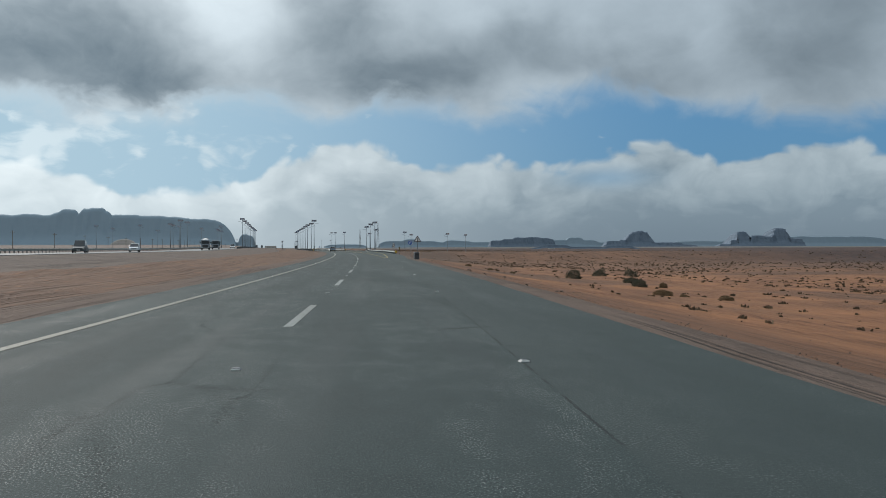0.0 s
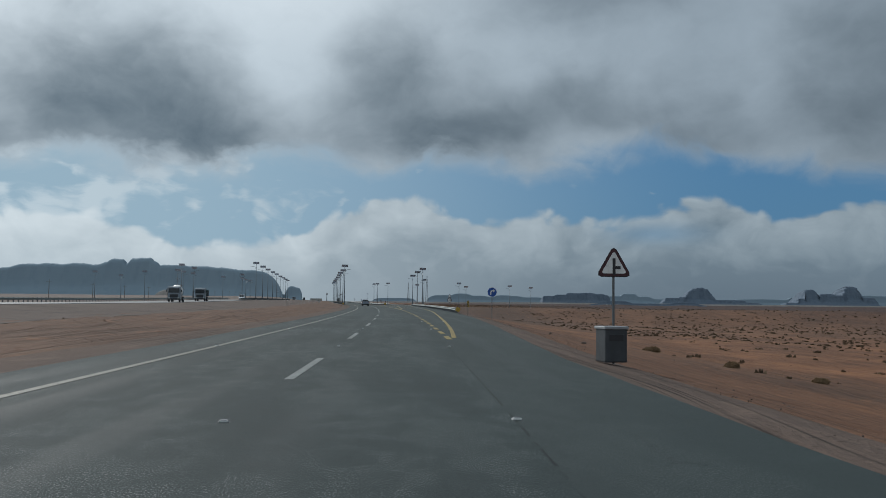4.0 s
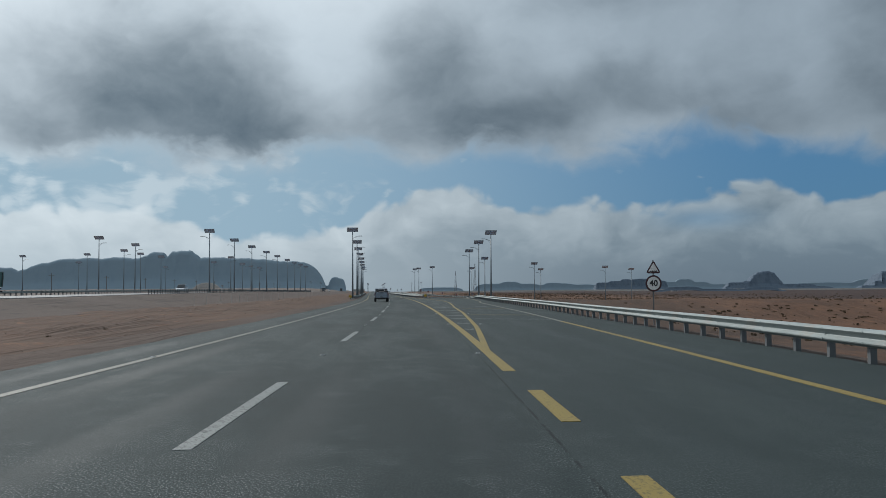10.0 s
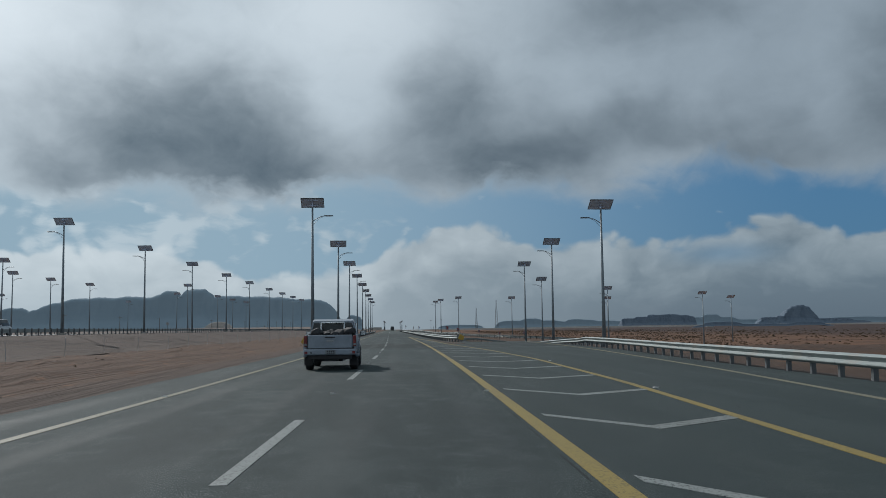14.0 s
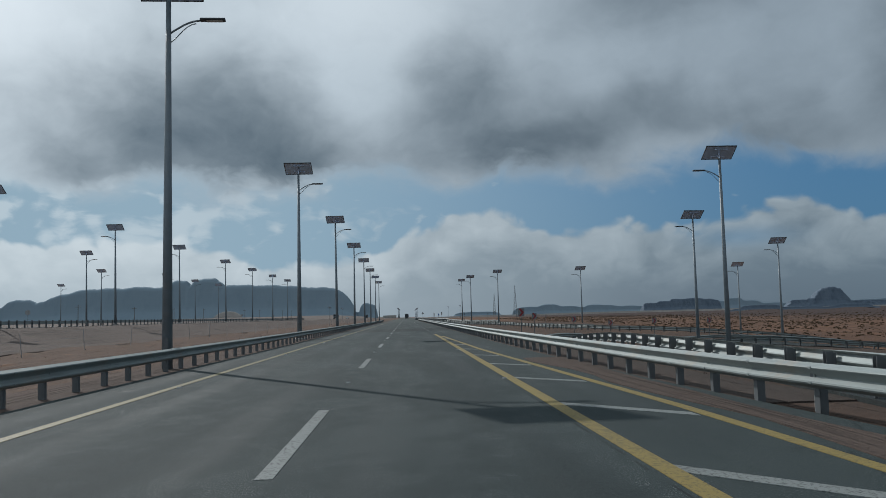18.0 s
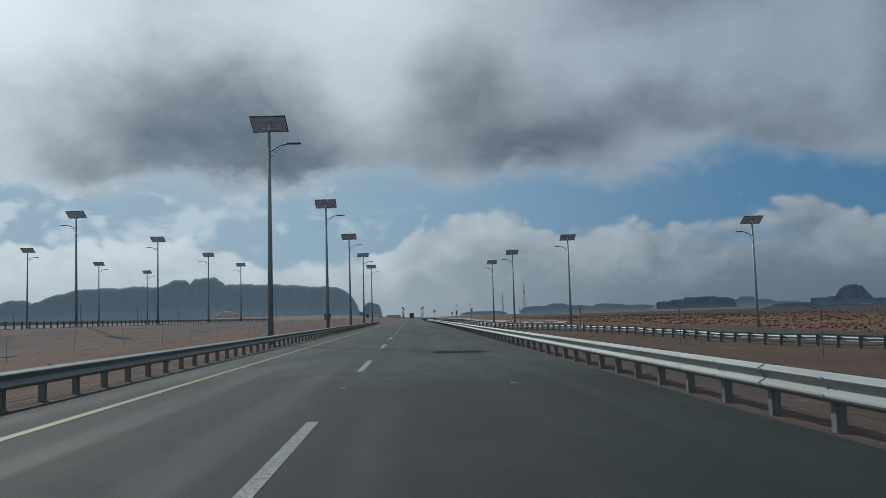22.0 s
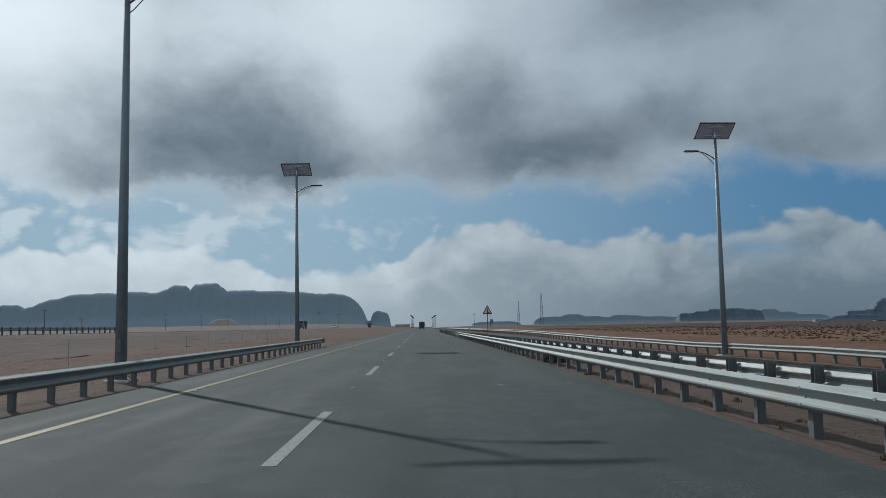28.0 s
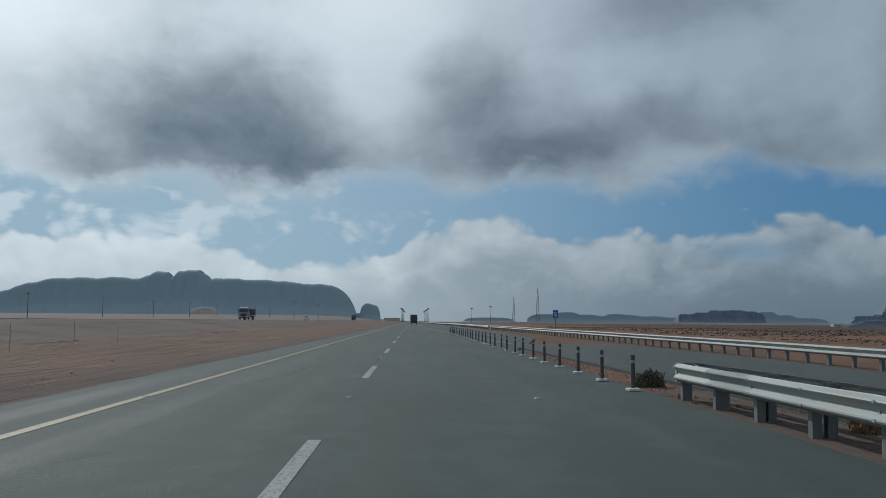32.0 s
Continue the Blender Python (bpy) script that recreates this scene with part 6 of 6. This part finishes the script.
def car(x, y, z, turn, label, paint, tall=1.45):
    """A hatchback or off-roader with its front at the -y end."""
    c = root("car", label, "car", pose(x, y, z, 0, 0, turn))
    part("body", hull([(0.0, 0.76, 0.68, 0.35, 0.72), (0.5, 0.86, 0.80, 0.28, 0.86), (1.4, 0.88, 0.84, 0.26, 0.95), (3.6, 0.88, 0.84, 0.26, 1.0), (4.3, 0.80, 0.72, 0.35, 0.92)], bevel=0.05), paint, c)
    cab = part("cabin", hull([(1.15, 0.80, 0.70, 0.92, 0.98), (1.9, 0.80, 0.62, 0.92, tall), (3.5, 0.80, 0.62, 0.92, tall + 0.03), (4.15, 0.76, 0.66, 0.92, 1.02)], bevel=0.04), GLASS_DARK, c)
    part("roof", hull([(1.95, 0.64, 0.60, tall - 0.03, tall + 0.03), (3.5, 0.64, 0.60, tall, tall + 0.06)], bevel=0.02), paint, cab)
    for sx in (-1, 1):
        part("headlight", block(0.28, 0.08, 0.13, sx * 0.58, 0.05, 0.58, 0.02), LAMP_GLASS, c)
        part("mirror", block(0.16, 0.10, 0.12, sx * 0.93, 1.45, 0.95, 0.02), paint, c)
        for q in (0.85, 3.35):
            wheel(c, sx * 0.78, q, 0.32, 0.2)
    part("grille", block(0.9, 0.06, 0.14, 0, 0.0, 0.5, 0.01), SIGN_BLACK, c)
    part("number_plate", block(0.4, 0.02, 0.10, 0, -0.03, 0.38), SIGN_WHITE, c)


car(bend(128) - 38.6, 128, other_top(128), 5, "dark off-road car on the other carriageway", CAR_DARK, 1.75)
car(bend(160) - 38.6, 160, other_top(160), 5, "white car on the other carriageway", CAR_WHITE)
car(bend(366) - 38.8, 366, other_top(366), 0, "white car with headlights towards us on the other carriageway", CAR_WHITE, 1.6)
car(-42.3, 1010, other_top(1010), 0, "white car far off on the other carriageway", CAR_WHITE, 1.5)

# ---- shrubs, scrub and stones ----


def shrub(x, y, r, h, mat, label, n=2600):
    """A rounded desert shrub: twigs fanning out of the ground under a dense, uneven cushion of small leaves."""
    s = root("shrub", label, "shrub", pose(x, y, ground_z(x, y) - 0.03, 0, 0, random.uniform(0, 360)))
    bm = bmesh.new()
    for k in range(26):
        a, lean = random.uniform(0, 6.283), random.uniform(0.1, 1.2)
        d = Vector((math.cos(a) * math.sin(lean) * r, math.sin(a) * math.sin(lean) * r, math.cos(lean) * h)) * random.uniform(0.7, 0.95)
        mid_ = d * 0.5 + Vector((random.uniform(-1, 1), random.uniform(-1, 1), 0.4)) * 0.08 * r
        tube((0, 0, 0), mid_, 0.016, 0.011, 4, bm)
        tube(mid_, d, 0.011, 0.004, 4, bm)
    part("twigs", bm, TWIG, s)
    vs, fs = [], []
    big_ = 0.030 + 0.022 * r
    for k in range(n):
        a, up = random.uniform(0, 6.283), random.uniform(0.0, 1.0)
        d = Vector((math.cos(a) * math.sqrt(1 - up * up), math.sin(a) * math.sqrt(1 - up * up), up))
        full = 0.86 + 0.34 * noise.noise(d * 1.8 + Vector((x, y, 0))) + 0.22 * noise.noise(d * 4.5 + Vector((y, x, 0)))
        d = d * full * random.uniform(0.55, 1.0) ** 0.5
        c = Vector((d.x * r, d.y * r, max(0.03, d.z * h)))
        q = Euler((random.uniform(0, 6.3), random.uniform(0, 6.3), random.uniform(0, 6.3))).to_matrix()
        l, w_ = big_ * random.uniform(0.7, 1.6), big_ * random.uniform(0.3, 0.55)
        b = len(vs)
        vs += [tuple(c + q @ Vector(p)) for p in ((-l, 0, 0), (0, -w_, 0.01), (l, 0, 0), (0, w_, 0.01))]
        fs.append((b, b + 1, b + 2, b + 3))
    me = bpy.data.meshes.new("leaves")
    me.from_pydata(vs, [], fs)
    me.materials.append(mat)
    part("leaves", me, None, s)


for rel, y, r, h, mat, nm in ((30.2, 115.7, 1.30, 1.50, LEAF, "large dark green rounded desert shrub on the sand"), (38.6, 130.8, 1.25, 1.35, LEAF, "dark green rounded desert shrub on the sand"),
                              (46.1, 137.2, 1.35, 1.45, LEAF, "dark green rounded desert shrub on the sand"), (34.4, 103.0, 1.20, 0.75, LEAF, "low spreading green desert shrub"),
                              (31.4, 91.0, 1.00, 0.95, LEAF, "half-dry green desert shrub on the sand"), (33.6, 89.5, 0.55, 0.60, LEAF_DRY, "small dry shrub beside a green one"),
                              (27.5, 73.0, 0.95, 0.60, LEAF_DRY, "low dry brown shrub on the sand"), (28.6, 70.5, 0.50, 0.35, LEAF_DRY, "low dry brown shrub on the sand"), (31.0, 67.0, 0.70, 0.45, LEAF_DRY, "low dry brown shrub on the sand"),
                              (19.5, 124.0, 0.50, 0.35, LEAF_DRY, "low dry brown shrub on the slope"), (17.2, 131.0, 0.60, 0.40, LEAF_DRY, "low dry brown shrub on the slope"), (22.0, 119.0, 0.45, 0.30, LEAF_DRY, "low dry brown shrub on the slope")):
    shrub(bend(y) + rel, y, r, h, mat, nm)
shrub(6.75, 601.5, 0.38, 0.42, LEAF_DRY, "dry weed between the barrier posts", 700)
shrub(6.35, 597.5, 0.48, 0.46, LEAF, "dark grey-green weed at the foot of the barrier", 1100)
shrub(6.25, 669.5, 0.42, 0.45, LEAF, "small dark weed at the barrier end", 900)
shrub(7.0, 661.5, 0.36, 0.40, LEAF_DRY, "dry weed between the barrier posts", 700)

# scrub over the plain: far too many to count
rng = np.random.default_rng(7)
vs, fs = [], []


def tuft(x, y, z, r, h, n):
    """A low mound of blades, widest at the ground."""
    for k in range(n):
        a = rng.uniform(0, 6.283)
        l = rng.uniform(0.0, 0.75)
        b = len(vs)
        ox, oy = math.cos(a) * r * l, math.sin(a) * r * l
        t = rng.uniform(0, 6.283)
        wx_, wy_ = math.cos(t) * r * 0.34, math.sin(t) * r * 0.34
        hz = h * (1.0 - 0.6 * l * l) * rng.uniform(0.7, 1.0)
        vs.extend([(x + ox - wx_, y + oy - wy_, z - 0.03), (x + ox + wx_, y + oy + wy_, z - 0.03), (x + ox * 1.25 + wx_ * 0.7, y + oy * 1.25 + wy_ * 0.7, z + hz * 0.75), (x + ox * 1.35, y + oy * 1.35, z + hz)])
        fs.append((b, b + 1, b + 2, b + 3))


for k in range(26000):
    y = rng.uniform(-10, 1300)
    rel = 16 + abs(rng.normal(0, 1)) * 95 + rng.uniform(0, 12)
    x = bend(y) + rel
    if 330 < y < 470 and rel < 70 or 440 < y and rel < 48 + 22 * noise.noise(Vector((y * 0.02, 0, 8))):
        continue
    if noise.noise(Vector((x * 0.02, y * 0.02, 4))) < -0.15 and rng.uniform() < 0.8:
        continue
    if y > 140 and rel < 34:
        continue
    if y < 200 and rel < 60 and rng.uniform() < 0.72:
        continue
    s = rng.uniform(0.12, 0.38) * (1.0 + 0.004 * rel)
    tuft(x, y, ground_z(x, y), s, s * rng.uniform(0.45, 0.8), 9)
for k in range(160):
    y = rng.uniform(0, 700)
    x = bend(y) - rng.uniform(8, 20)
    s = rng.uniform(0.04, 0.10)
    tuft(x, y, ground_z(x, y), s, s * 0.7, 7)
far_vs, far_fs, vs, fs = vs, fs, [], []
for k in range(150):                         # dry weeds at the feet of the barrier
    y = rng.uniform(560, 668)
    x = 5.9 + abs(rng.normal(0, 0.55))
    s = rng.uniform(0.03, 0.085)
    tuft(x, y, ground_z(x, y), s, s * rng.uniform(1.0, 2.0), 22)
me = bpy.data.meshes.new("verge_weeds")
me.from_pydata(vs, [], fs)
me.materials.append(LEAF_DRY)
tagged(new("verge_weeds", me), "dry straw-coloured weeds at the feet of the barrier", "weeds", "", "stuff")
vs, fs = far_vs, far_fs
me = bpy.data.meshes.new("scrub")
me.from_pydata(vs, [], fs)
me.materials.append(SCRUB)
tagged(new("scrub", me), "sparse dry brown scrub dotted over the desert", "scrub", "", "stuff")


def pebbles(name, spots, mat, label):
    vs_, fs_ = [], []
    for x, y, z, r in spots:
        b = len(vs_)
        sq = [rng.uniform(0.6, 1.2) for _ in range(6)]
        vs_ += [(x + r * sq[0], y, z), (x, y + r * sq[1], z), (x - r * sq[2], y, z), (x, y - r * sq[3], z), (x + r * 0.2, y - r * 0.1, z + r * 0.8 * sq[4]), (x, y, z - r)]
        for i in range(4):
            j = (i + 1) % 4
            fs_ += [(b + i, b + j, b + 4), (b + j, b + i, b + 5)]
    me_ = bpy.data.meshes.new(name)
    me_.from_pydata(vs_, [], fs_)
    me_.materials.append(mat)
    tagged(new(name, me_), label, "stones", "", "stuff")


spots = []
for k in range(46000):                       # along both edges of the asphalt
    y = rng.uniform(-5, 690)
    if rng.uniform() < 0.5:
        x = bend(y) - 5.1 - abs(rng.normal(0, 1.0))
    else:
        e = bend(y) + right_edge(y) if y < 364 else late_edge(y)
        x = e + 0.05 + abs(rng.normal(0, 1.1))
        if 364 < y < 372:
            continue
    spots.append((x, y, min(0.0, ground_z(x, y)) + 0.02, rng.uniform(0.006, 0.024)))
pebbles("verge_stones", spots, ROCK, "loose small stones along the asphalt edge")
spots = []
for k in range(5000):
    y = rng.uniform(0, 690)
    x = bend(y) + (rng.uniform(8, 26) if rng.uniform() < 0.55 else -rng.uniform(7, 20))
    if x > 5 and y > 108:
        x += 8
    if 364 < y < 690 and 6 < x < 20:
        continue
    spots.append((x, y, ground_z(x, y), rng.uniform(0.012, 0.05)))
pebbles("desert_stones", spots, ROCK, "scattered stones on the desert sand")


def boulder(rel, y, r):
    bm = bmesh.new()
    bmesh.ops.create_icosphere(bm, subdivisions=2, radius=r)
    for v in bm.verts:
        v.co *= 1 + 0.4 * noise.noise(v.co * (1.6 / r) + Vector((rel, y, 0)))
        v.co.z *= 0.7
    x = bend(y) + rel
    ob = part("boulder", bm, ROCK, m=pose(x, y, ground_z(x, y) + 0.25 * r))
    tagged(ob, "brown loose rock lying on the sand", "rock", "loose rocks")


for rel, y, r in ((8.6, 55.2, 0.09), (9.9, 55.0, 0.10), (9.3, 70.5, 0.10), (8.9, 66.0, 0.12), (8.3, 31.5, 0.06), (8.8, 33.0, 0.07), (7.9, 36.0, 0.06), (9.6, 73.0, 0.10), (10.5, 120, 0.12), (11.4, 134, 0.10)):
    boulder(rel, y, r)
